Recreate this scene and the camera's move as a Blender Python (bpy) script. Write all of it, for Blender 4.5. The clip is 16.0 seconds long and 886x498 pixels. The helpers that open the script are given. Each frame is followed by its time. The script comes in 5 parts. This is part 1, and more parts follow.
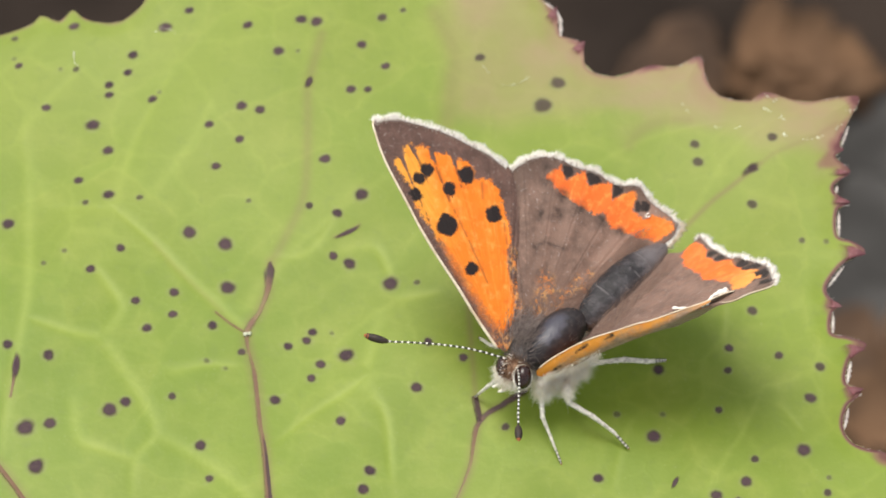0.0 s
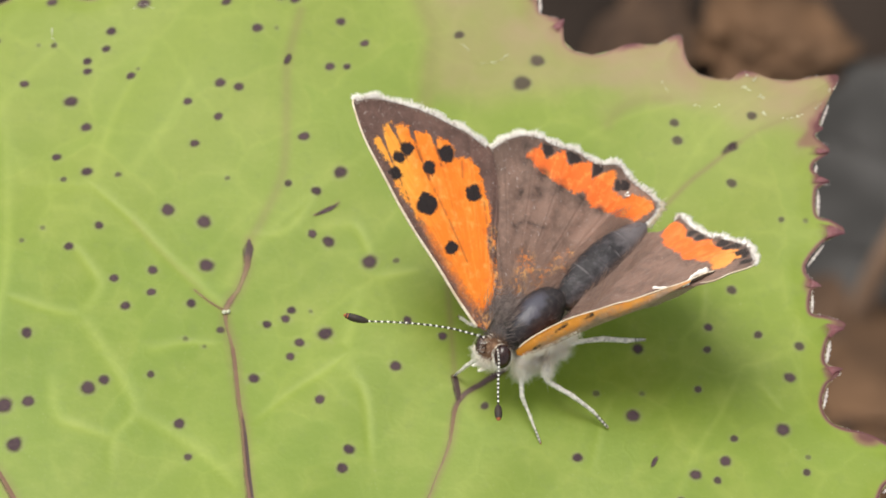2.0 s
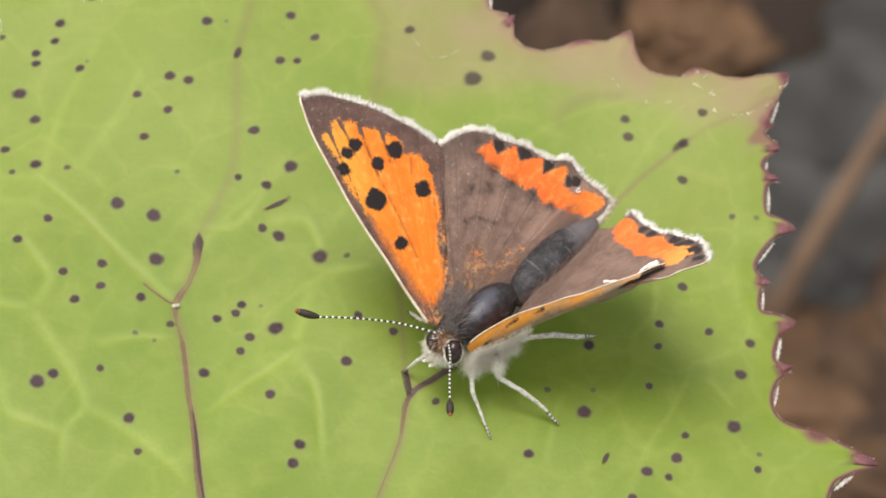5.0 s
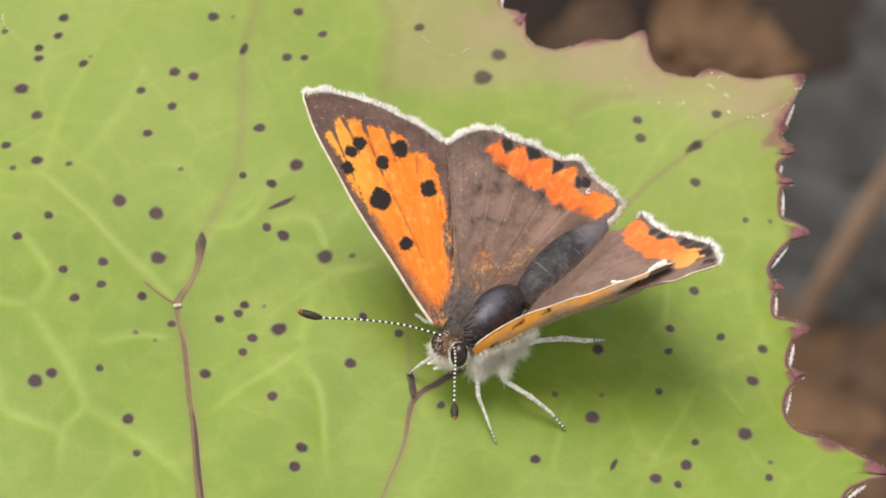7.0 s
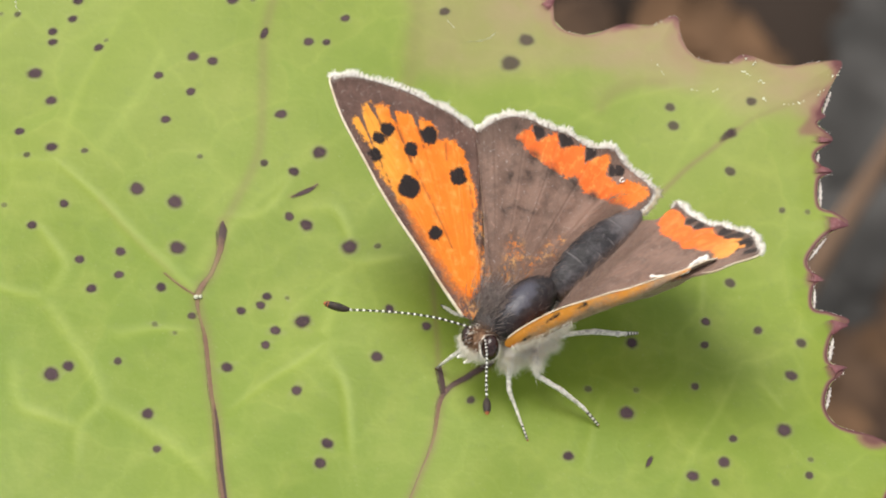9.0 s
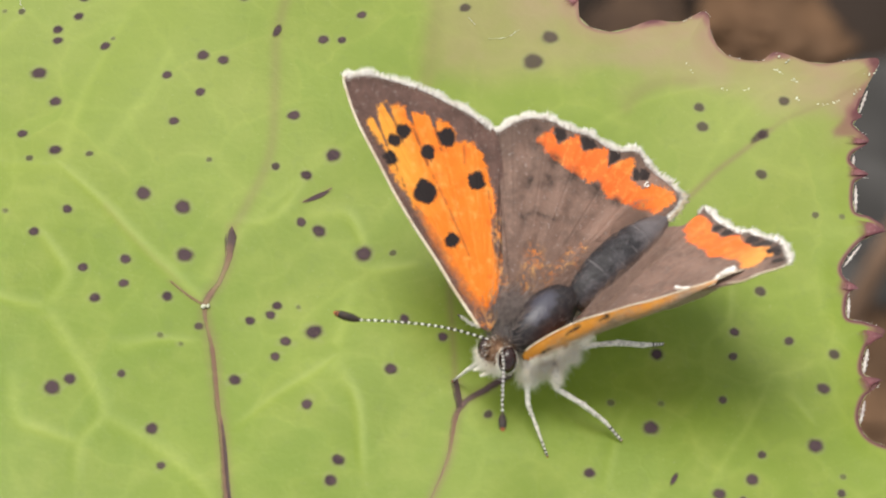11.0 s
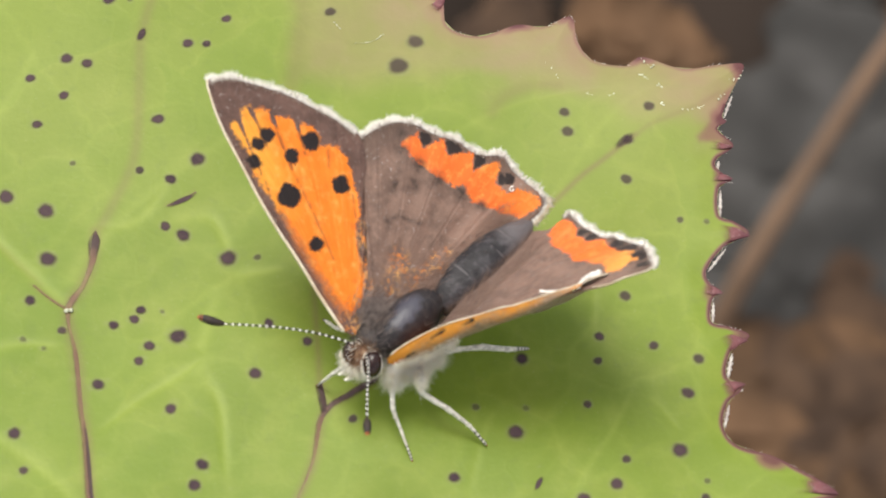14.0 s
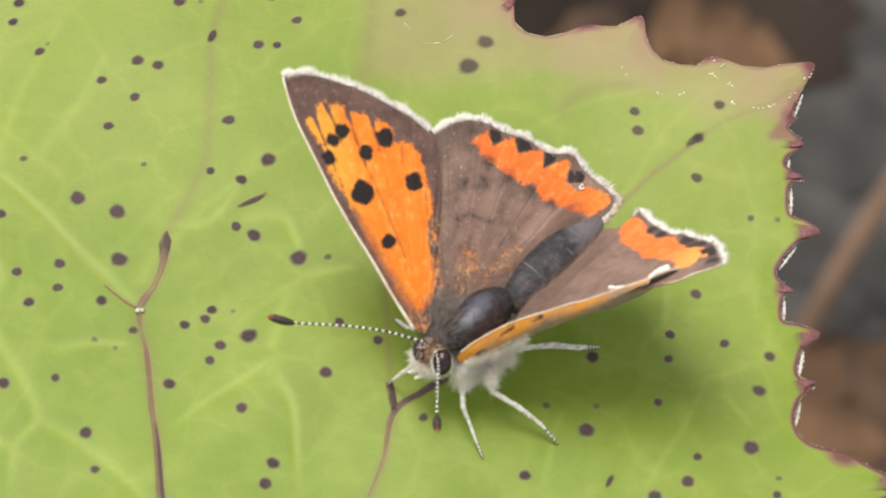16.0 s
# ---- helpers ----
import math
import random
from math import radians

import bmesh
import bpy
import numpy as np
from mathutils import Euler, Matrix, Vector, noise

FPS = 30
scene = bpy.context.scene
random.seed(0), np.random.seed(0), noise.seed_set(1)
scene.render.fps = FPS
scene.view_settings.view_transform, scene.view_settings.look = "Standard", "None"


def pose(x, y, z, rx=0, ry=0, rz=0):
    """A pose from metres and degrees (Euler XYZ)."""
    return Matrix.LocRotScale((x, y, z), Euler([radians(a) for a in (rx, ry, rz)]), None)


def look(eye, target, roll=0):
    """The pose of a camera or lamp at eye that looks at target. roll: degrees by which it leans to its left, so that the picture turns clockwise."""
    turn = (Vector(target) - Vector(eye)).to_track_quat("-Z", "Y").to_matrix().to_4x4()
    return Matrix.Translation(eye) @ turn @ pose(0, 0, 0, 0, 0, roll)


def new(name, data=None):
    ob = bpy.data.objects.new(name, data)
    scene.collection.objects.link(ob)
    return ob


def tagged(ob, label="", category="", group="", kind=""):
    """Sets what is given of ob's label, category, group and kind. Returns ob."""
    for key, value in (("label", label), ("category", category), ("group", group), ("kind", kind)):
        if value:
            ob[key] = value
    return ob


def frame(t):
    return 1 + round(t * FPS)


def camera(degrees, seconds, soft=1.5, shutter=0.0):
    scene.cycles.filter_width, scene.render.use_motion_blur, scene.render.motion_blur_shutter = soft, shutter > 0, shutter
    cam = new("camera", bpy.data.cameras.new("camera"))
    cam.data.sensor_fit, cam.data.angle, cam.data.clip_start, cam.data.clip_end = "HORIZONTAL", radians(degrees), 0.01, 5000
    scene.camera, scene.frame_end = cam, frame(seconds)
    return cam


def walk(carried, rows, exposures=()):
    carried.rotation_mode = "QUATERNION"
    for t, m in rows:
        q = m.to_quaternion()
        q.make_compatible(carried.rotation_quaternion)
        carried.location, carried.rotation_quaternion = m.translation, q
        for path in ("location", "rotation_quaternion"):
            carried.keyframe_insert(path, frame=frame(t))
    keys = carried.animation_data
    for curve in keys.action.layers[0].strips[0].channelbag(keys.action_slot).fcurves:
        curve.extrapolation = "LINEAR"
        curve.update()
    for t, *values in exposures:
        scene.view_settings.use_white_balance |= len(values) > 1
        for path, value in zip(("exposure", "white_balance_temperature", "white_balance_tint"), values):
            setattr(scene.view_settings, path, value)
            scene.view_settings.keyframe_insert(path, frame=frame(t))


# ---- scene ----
MM = 0.001
cam = camera(14.0, 16.0, soft=1.8)
cam.data.dof.use_dof = True
cam.data.dof.focus_distance = 0.190
cam.data.dof.aperture_fstop = 92.0
PATH = [
    (0, pose(0.00046, -0.10797, 0.17259, 32.031, 0.134, 0.029)),
    (0.5, pose(-0.00032, -0.10782, 0.17268, 31.561, -0.584, -0.145)),
    (1, pose(-0.00023, -0.10715, 0.17280, 31.114, -0.478, -0.237)),
    (1.5, pose(0.00034, -0.10711, 0.17282, 30.947, -0.317, -0.269)),
    (2, pose(-0.00038, -0.10718, 0.17272, 31.478, -0.431, -0.136)),
    (2.5, pose(-0.00168, -0.10704, 0.17247, 31.096, -0.395, -0.058)),
    (3, pose(-0.00042, -0.10670, 0.17304, 31.446, -0.392, 0.230)),
    (3.5, pose(-0.00142, -0.10652, 0.17303, 31.733, -0.392, 0.156)),
    (4, pose(0.00058, -0.10720, 0.17250, 31.808, -0.450, 0.236)),
    (4.5, pose(-0.00171, -0.10966, 0.17079, 32.541, -1.589, -0.300)),
    (4.7, pose(-0.00280, -0.10706, 0.17212, 31.449, -1.849, -0.624)),
    (6.8, pose(-0.00136, -0.10718, 0.17161, 31.811, -1.746, 0.012)),
    (7, pose(-0.00151, -0.10590, 0.16847, 31.734, -1.751, 0.066)),
    (7.5, pose(-0.00238, -0.10319, 0.16367, 31.691, -2.220, -0.344)),
    (8, pose(-0.00225, -0.10378, 0.16307, 31.634, -1.720, 0.075)),
    (8.5, pose(-0.00210, -0.10313, 0.16342, 31.187, -1.574, 0.003)),
    (9, pose(-0.00493, -0.10334, 0.16288, 31.796, -2.344, -0.157)),
    (9.2, pose(-0.00327, -0.10240, 0.16329, 31.637, -1.813, 0.301)),
    (11.3, pose(-0.00061, -0.09796, 0.15644, 31.394, -1.226, 0.488)),
    (11.5, pose(0.00068, -0.09876, 0.15615, 31.597, -1.333, 0.432)),
    (12, pose(-0.00158, -0.09904, 0.15620, 31.464, -1.765, -0.123)),
    (12.5, pose(-0.00099, -0.09699, 0.15758, 31.249, -1.172, 0.268)),
    (13, pose(0.00049, -0.09776, 0.15702, 32.113, -1.004, 0.477)),
    (13.5, pose(0.00050, -0.09914, 0.15594, 32.553, -1.589, 0.343)),
    (14, pose(-0.00129, -0.09815, 0.15678, 31.643, -3.044, -0.568)),
    (14.5, pose(-0.00125, -0.09904, 0.15624, 31.592, -2.840, -0.412)),
    (15, pose(-0.00221, -0.09829, 0.15669, 31.604, -2.540, -0.204)),
    (15.5, pose(-0.00032, -0.09839, 0.15680, 31.670, -1.818, 0.102)),
    (16, pose(-0.00047, -0.09943, 0.15611, 32.059, -1.768, -0.035)),
]
walk(cam, PATH, ((0.0, 0.58), (1.0, 0.54), (4.7, 0.53), (9.0, 0.54), (11.5, 0.54), (13.0, 0.55), (16.0, 0.63)))

# ---- light: bright overcast sky, soft light from behind and above ----
world = bpy.data.worlds.new("overcast_sky")
scene.world = world
world.use_nodes = True
wn = world.node_tree.nodes
sky = wn.new("ShaderNodeTexSky")
sky.sky_type = "NISHITA"
sky.sun_disc = False
sky.sun_elevation, sky.sun_rotation = radians(71), radians(-39)
veil = wn.new("ShaderNodeHueSaturation")  # cloud greys the sky
veil.inputs["Saturation"].default_value = 0.12
world.node_tree.links.new(sky.outputs[0], veil.inputs["Color"])
world.node_tree.links.new(veil.outputs[0], wn["Background"].inputs[0])
wn["Background"].inputs[1].default_value = 0.125
sun = new("sun", bpy.data.lights.new("sun", "SUN"))
sun.data.energy, sun.data.angle, sun.data.color = 2.0, radians(31), (1.0, 0.94, 0.84)
sun.matrix_world = look((-0.204, 0.253, 0.946), (0, 0, 0))


# ---- node helpers ----
def material(name):
    m = bpy.data.materials.new(name)
    m.use_nodes = True
    nt = m.node_tree
    return m, nt, nt.nodes["Principled BSDF"]


def node(nt, kind, **values):
    n = nt.nodes.new(kind)
    for k, v in values.items():
        n.inputs[k].default_value = v
    return n


def mix(nt, fac, a, b):
    n = nt.nodes.new("ShaderNodeMix")
    n.data_type = "RGBA"
    for socket, v in ((n.inputs[0], fac), (n.inputs[6], a), (n.inputs[7], b)):
        if isinstance(v, bpy.types.NodeSocket):
            nt.links.new(v, socket)
        else:
            socket.default_value = (*v, 1) if isinstance(v, tuple) else v
    return n.outputs[2]


def calc(nt, op, a, b=0.0, c=0.0):
    n = nt.nodes.new("ShaderNodeMath")
    n.operation = op
    for socket, v in zip(n.inputs, (a, b, c)):
        if isinstance(v, bpy.types.NodeSocket):
            nt.links.new(v, socket)
        else:
            socket.default_value = v
    return n.outputs[0]


def step(nt, v, lo, hi, a=0.0, b=1.0):
    n = nt.nodes.new("ShaderNodeMapRange")
    n.interpolation_type = "SMOOTHSTEP"
    nt.links.new(v, n.inputs[0])
    for k, x in zip((1, 2, 3, 4), (lo, hi, a, b)):
        n.inputs[k].default_value = x
    return n.outputs[0]


def attr(nt, name):
    n = nt.nodes.new("ShaderNodeAttribute")
    n.attribute_name = name
    return n.outputs["Fac"]


def coords(nt, stretch=(1, 1, 1)):
    """Object coordinates in millimetres."""
    t = nt.nodes.new("ShaderNodeTexCoord")
    m = nt.nodes.new("ShaderNodeMapping")
    m.inputs["Scale"].default_value = [1000 * s for s in stretch]
    nt.links.new(t.outputs["Object"], m.inputs[0])
    return m.outputs[0]


def noisy(nt, vec, scale, detail=3.0, rough=0.55):
    n = node(nt, "ShaderNodeTexNoise", Scale=scale, Detail=detail, Roughness=rough)
    nt.links.new(vec, n.inputs["Vector"])
    return n.outputs["Fac"]


def bump(nt, bsdf, height, strength, distance):
    b = node(nt, "ShaderNodeBump", Strength=strength, Distance=distance)
    nt.links.new(height, b.inputs["Height"])
    nt.links.new(b.outputs[0], bsdf.inputs["Normal"])


# ---- materials ----
def leaf_material():
    m, nt, p = material("spotted_leaf_green")
    v = coords(nt)
    big, mid, fine = noisy(nt, v, 0.06), noisy(nt, v, 0.45), noisy(nt, v, 4.0)
    green = mix(nt, step(nt, big, 0.35, 0.65), (0.151, 0.224, 0.016), (0.193, 0.260, 0.026))
    green = mix(nt, step(nt, mid, 0.40, 0.75, 0.0, 0.45), green, (0.270, 0.320, 0.056))
    green = mix(nt, step(nt, fine, 0.35, 0.7, 0.0, 0.16), green, (0.168, 0.240, 0.027))
    # brighter light towards the far end, painted in, plus the right side's own paler green
    green = mix(nt, calc(nt, "MULTIPLY", attr(nt, "lit_pale"), step(nt, big, 0.3, 0.6, 0.6, 1.0)), green, (0.276, 0.312, 0.074))
    warp = nt.nodes.new("ShaderNodeVectorMath")
    warp.operation = "ADD"
    wob = node(nt, "ShaderNodeTexNoise", Scale=0.35, Detail=3.0)
    nt.links.new(v, wob.inputs["Vector"])
    nt.links.new(v, warp.inputs[0])
    grow = nt.nodes.new("ShaderNodeVectorMath")
    grow.operation = "SCALE"
    grow.inputs["Scale"].default_value = 2.4
    nt.links.new(wob.outputs["Color"], grow.inputs[0])
    nt.links.new(grow.outputs[0], warp.inputs[1])
    vor = node(nt, "ShaderNodeTexVoronoi", Scale=0.5)
    vor.feature = "DISTANCE_TO_EDGE"
    nt.links.new(warp.outputs[0], vor.inputs["Vector"])
    vor_b = node(nt, "ShaderNodeTexVoronoi", Scale=0.22)
    vor_b.feature = "DISTANCE_TO_EDGE"
    nt.links.new(warp.outputs[0], vor_b.inputs["Vector"])
    wide = step(nt, vor_b.outputs["Distance"], 0.0, 0.09, 1.0, 0.0)
    wide = calc(nt, "MULTIPLY", wide, step(nt, big, 0.35, 0.6, 0.35, 1.0))
    net = step(nt, vor.outputs["Distance"], 0.0, 0.10, 1.0, 0.0)
    green = mix(nt, calc(nt, "MULTIPLY", net, 0.05), green, (0.34, 0.42, 0.07))
    green = mix(nt, calc(nt, "MULTIPLY", wide, 0.13), green, (0.36, 0.435, 0.085))
    cell = node(nt, "ShaderNodeTexVoronoi", Scale=0.22)
    nt.links.new(warp.outputs[0], cell.inputs["Vector"])
    tone = nt.nodes.new("ShaderNodeSeparateColor")
    nt.links.new(cell.outputs["Color"], tone.inputs[0])
    green = mix(nt, calc(nt, "MULTIPLY", tone.outputs[0], 0.30), green, (0.150, 0.235, 0.022))
    green = mix(nt, step(nt, noisy(nt, v, 1.3, 3.0, 0.6), 0.55, 0.72, 0.0, 0.20), green, (0.150, 0.200, 0.040))
    green = mix(nt, step(nt, noisy(nt, v, 7.0, 2.0), 0.66, 0.74, 0.0, 0.25), green, (0.33, 0.38, 0.16))
    pale = attr(nt, "pale")
    green = mix(nt, calc(nt, "MULTIPLY", pale, 0.34), green, (0.38, 0.455, 0.095))
    patch = noisy(nt, v, 0.16, 2.0, 0.4)
    tint = calc(nt, "MULTIPLY", attr(nt, "tint"), calc(nt, "MULTIPLY", step(nt, mid, 0.25, 0.7, 0.75, 1.0), step(nt, patch, 0.40, 0.60, 0.62, 1.0)))
    green = mix(nt, tint, green, (0.320, 0.212, 0.136))
    edge = calc(nt, "ADD", attr(nt, "margin"), calc(nt, "MULTIPLY_ADD", mid, 0.5, -0.25))
    green = mix(nt, step(nt, edge, 0.12, 0.75, 0.0, 0.75), green, (0.205, 0.074, 0.080))
    green = mix(nt, step(nt, edge, 0.68, 1.05), green, (0.105, 0.030, 0.036))
    green = mix(nt, calc(nt, "MULTIPLY", attr(nt, "halo"), 0.35), green, (0.255, 0.265, 0.125))
    col = mix(nt, attr(nt, "purple"), green, (0.20, 0.12, 0.07))
    nt.links.new(col, p.inputs["Base Color"])
    p.inputs["Roughness"].default_value = 0.46
    p.inputs["Specular IOR Level"].default_value = 0.30
    h = calc(nt, "MULTIPLY_ADD", net, 0.25, calc(nt, "ADD", fine, calc(nt, "MULTIPLY", mid, 2.0)))
    bump(nt, p, h, 0.12, 0.00008)
    return m


def skin(nt, bsdf, cover):
    """A thin skin that hides as much of what lies under it as cover says; light crosses it twice."""
    nt.links.new(calc(nt, "SUBTRACT", 1.0, calc(nt, "SQRT", calc(nt, "SUBTRACT", 1.0, cover))), bsdf.inputs["Alpha"])


def spot_material():
    m, nt, p = material("dark_leaf_spot")
    v = coords(nt)
    r = calc(nt, "ADD", attr(nt, "rad"), calc(nt, "MULTIPLY_ADD", noisy(nt, v, 2.2, 2.0), 0.36, -0.18))
    info = nt.nodes.new("ShaderNodeObjectInfo")
    core = mix(nt, info.outputs["Random"], (0.055, 0.033, 0.044), (0.090, 0.056, 0.066))
    core = mix(nt, step(nt, noisy(nt, v, 4.0), 0.45, 0.7, 0.0, 0.6), core, (0.105, 0.068, 0.068))
    col = mix(nt, step(nt, r, 0.60, 1.0), core, (0.130, 0.095, 0.070))
    nt.links.new(col, p.inputs["Base Color"])
    solid = step(nt, r, 0.62, 1.34, 1.0, 0.0)
    skin(nt, p, calc(nt, "MULTIPLY", solid, calc(nt, "MULTIPLY_ADD", attr(nt, "faint"), -0.44, 0.98)))
    p.inputs["Roughness"].default_value = 0.75
    p.inputs["Specular IOR Level"].default_value = 0.2
    return m


def tooth_material():
    m, nt, p = material("purple_leaf_tooth")
    v = coords(nt)
    n = noisy(nt, v, 1.8, 4.0)
    a = calc(nt, "ADD", attr(nt, "along"), calc(nt, "MULTIPLY_ADD", n, 0.4, -0.2))
    col = mix(nt, step(nt, a, 0.25, 0.95), (0.235, 0.082, 0.085), (0.100, 0.028, 0.036))
    col = mix(nt, step(nt, noisy(nt, v, 5.0, 3.0), 0.55, 0.72, 0.0, 0.6), col, (0.34, 0.19, 0.19))
    nt.links.new(col, p.inputs["Base Color"])
    skin(nt, p, step(nt, a, 0.10, 0.50))
    p.inputs["Roughness"].default_value = 0.42
    bump(nt, p, n, 0.5, 0.00008)
    return m


def thorax_material():
    m, nt, p = material("blue_black_cuticle")
    v = coords(nt)
    rough = noisy(nt, v, 1.1, 5.0, 0.7)
    # the broad bluish highlight on the back is painted into colour and roughness
    b = calc(nt, "ADD", attr(nt, "sheen_patch"), calc(nt, "MULTIPLY_ADD", rough, 1.2, -0.6))
    col = mix(nt, step(nt, noisy(nt, v, 3.0, 4.0), 0.35, 0.7), (0.010, 0.008, 0.011), (0.032, 0.024, 0.024))
    col = mix(nt, step(nt, b, 0.35, 0.75), col, (0.062, 0.060, 0.082))
    nt.links.new(col, p.inputs["Base Color"])
    nt.links.new(step(nt, b, 0.2, 0.8, 0.62, 0.36), p.inputs["Roughness"])
    bump(nt, p, calc(nt, "ADD", rough, calc(nt, "MULTIPLY", noisy(nt, v, 7.0), 0.2)), 0.4, 0.00022)
    return m


def abdomen_material():
    m, nt, p = material("dusty_black_abdomen")
    v = coords(nt)
    n = noisy(nt, v, 1.3, 4.0, 0.65)
    col = mix(nt, step(nt, n, 0.43, 0.70), (0.011, 0.009, 0.012), (0.070, 0.064, 0.072))
    tip = calc(nt, "ADD", attr(nt, "rear"), calc(nt, "MULTIPLY_ADD", n, 0.5, -0.25))
    col = mix(nt, step(nt, tip, 0.30, 0.85), col, (0.140, 0.124, 0.130))
    rim = calc(nt, "MULTIPLY", step(nt, attr(nt, "seg"), 0.80, 0.96), step(nt, noisy(nt, v, 0.9, 4.0, 0.7), 0.47, 0.62))
    col = mix(nt, calc(nt, "MULTIPLY", rim, 0.85), col, (0.19, 0.175, 0.18))
    col = mix(nt, calc(nt, "MULTIPLY", attr(nt, "flank"), 0.85), col, (0.150, 0.100, 0.082))
    nt.links.new(col, p.inputs["Base Color"])
    p.inputs["Roughness"].default_value = 0.6
    bump(nt, p, calc(nt, "ADD", n, calc(nt, "MULTIPLY", noisy(nt, v, 6.0), 0.4)), 0.6, 0.00015)
    return m


def plain(name, colour, rough=0.6, other=None, scale=2.0, relief=0.0, metal=0.0, spec=0.5):
    m, nt, p = material(name)
    v = coords(nt)
    n = noisy(nt, v, scale, 4.0)
    col = mix(nt, step(nt, n, 0.35, 0.68), colour, other or tuple(c * 0.7 for c in colour))
    nt.links.new(col, p.inputs["Base Color"])
    p.inputs["Roughness"].default_value = rough
    p.inputs["Metallic"].default_value = metal
    p.inputs["Specular IOR Level"].default_value = spec
    if relief:
        bump(nt, p, n, 0.6, relief)
    return m


def wing_material(name, field, orange_a, orange_b, black):
    """field: colour outside the orange patches. Signed fields in millimetres shape the patches; noise frays their edges."""
    m, nt, p = material(name)
    v = coords(nt)
    fine, grain, soft = noisy(nt, v, 9.0, 2.0), noisy(nt, v, 26.0, 2.0), noisy(nt, v, 0.8)
    fray = calc(nt, "ADD", calc(nt, "MULTIPLY_ADD", fine, 0.5, -0.25), calc(nt, "MULTIPLY_ADD", noisy(nt, v, 2.2, 2.0), 0.5, -0.25))
    brown = mix(nt, step(nt, soft, 0.3, 0.7), field, tuple(c * 0.78 for c in field))
    brown = mix(nt, step(nt, grain, 0.55, 0.78, 0.0, 0.5), brown, tuple(min(1, c * 1.9) for c in field))
    brown = mix(nt, step(nt, noisy(nt, v, 3.0, 4.0, 0.75), 0.58, 0.75, 0.0, 0.45), brown, tuple(min(1, c * 2.2) for c in field))
    brown = mix(nt, calc(nt, "MULTIPLY", attr(nt, "grey"), 0.75), brown, tuple(c * 0.42 for c in field))
    streak = attr(nt, "ray")
    comb = nt.nodes.new("ShaderNodeCombineXYZ")
    nt.links.new(calc(nt, "MULTIPLY", attr(nt, "across"), 60.0), comb.inputs[0])
    nt.links.new(calc(nt, "MULTIPLY", attr(nt, "along"), 0.55), comb.inputs[1])
    rows = noisy(nt, comb.outputs[0], 1.0, 3.0, 0.65)
    brown = mix(nt, step(nt, rows, 0.48, 0.72, 0.0, 0.14), brown, tuple(min(1, c * 1.75) for c in field))
    brown = mix(nt, step(nt, noisy(nt, v, 1.4, 4.0, 0.7), 0.34, 0.56, 0.70, 0.0), brown, tuple(c * 0.52 for c in field))
    brown = mix(nt, calc(nt, "MULTIPLY", attr(nt, "sheen"), step(nt, soft, 0.3, 0.6, 0.5, 1.0)), brown, tuple(min(1, c * 1.35) for c in field))
    brown = mix(nt, step(nt, noisy(nt, v, 5.0, 3.0, 0.8), 0.61, 0.69, 0.0, 0.7), brown, (0.48, 0.42, 0.39))
    brown = mix(nt, step(nt, rows, 0.28, 0.45, 0.15, 0.0), brown, tuple(c * 0.5 for c in field))
    brown = mix(nt, calc(nt, "MULTIPLY", streak, 0.07), brown, tuple(c * 0.5 for c in field))
    orange = mix(nt, step(nt, calc(nt, "ADD", attr(nt, "glow"), calc(nt, "MULTIPLY_ADD", soft, 0.8, -0.4)), 0.35, 1.1), orange_a, orange_b)
    orange = mix(nt, step(nt, noisy(nt, v, 2.0, 4.0, 0.7), 0.50, 0.72, 0.0, 0.6), orange, (0.96, 0.44, 0.10))
    orange = mix(nt, step(nt, noisy(nt, v, 1.3, 3.0, 0.6), 0.55, 0.75, 0.0, 0.6), orange, (0.80, 0.15, 0.01))
    orange = mix(nt, step(nt, rows, 0.52, 0.7, 0.0, 0.22), orange, (0.97, 0.56, 0.14))
    orange = mix(nt, step(nt, rows, 0.30, 0.44, 0.25, 0.0), orange, (0.78, 0.15, 0.01))
    orange = mix(nt, calc(nt, "MULTIPLY", streak, 0.10), orange, (0.55, 0.12, 0.012))
    orange = mix(nt, attr(nt, "yellow"), orange, (0.97, 0.50, 0.11))
    line = calc(nt, "MULTIPLY", attr(nt, "vein"), step(nt, noisy(nt, v, 2.6, 2.0), 0.36, 0.52))
    orange = mix(nt, line, orange, (0.080, 0.028, 0.016))
    notch = calc(nt, "MULTIPLY", calc(nt, "MULTIPLY", attr(nt, "vein"), attr(nt, "finger")), -0.55)
    signed = calc(nt, "ADD", calc(nt, "ADD", attr(nt, "orange"), notch), fray)
    signed = calc(nt, "DIVIDE", signed, calc(nt, "MULTIPLY_ADD", attr(nt, "blur"), 5.0, 1.0))
    col = mix(nt, step(nt, signed, -0.07, 0.09), brown, orange)
    speck = calc(nt, "MULTIPLY", attr(nt, "dust"), step(nt, noisy(nt, v, 4.5, 4.0, 0.8), 0.49, 0.57))
    col = mix(nt, speck, col, mix(nt, step(nt, noisy(nt, v, 1.5), 0.4, 0.65), (0.70, 0.22, 0.04), (0.80, 0.42, 0.14)))
    col = mix(nt, calc(nt, "MULTIPLY", attr(nt, "smudge"), step(nt, noisy(nt, v, 3.5, 3.0), 0.35, 0.6, 0.5, 1.0)), col, tuple(c * 0.2 for c in field))
    col = mix(nt, step(nt, calc(nt, "MULTIPLY_ADD", fray, 0.6, attr(nt, "black")), -0.06, 0.08), col, black)
    nt.links.new(col, p.inputs["Base Color"])
    p.inputs["Roughness"].default_value = 0.55
    p.inputs["Specular IOR Level"].default_value = 0.3
    p.inputs["Sheen Weight"].default_value = 0.12
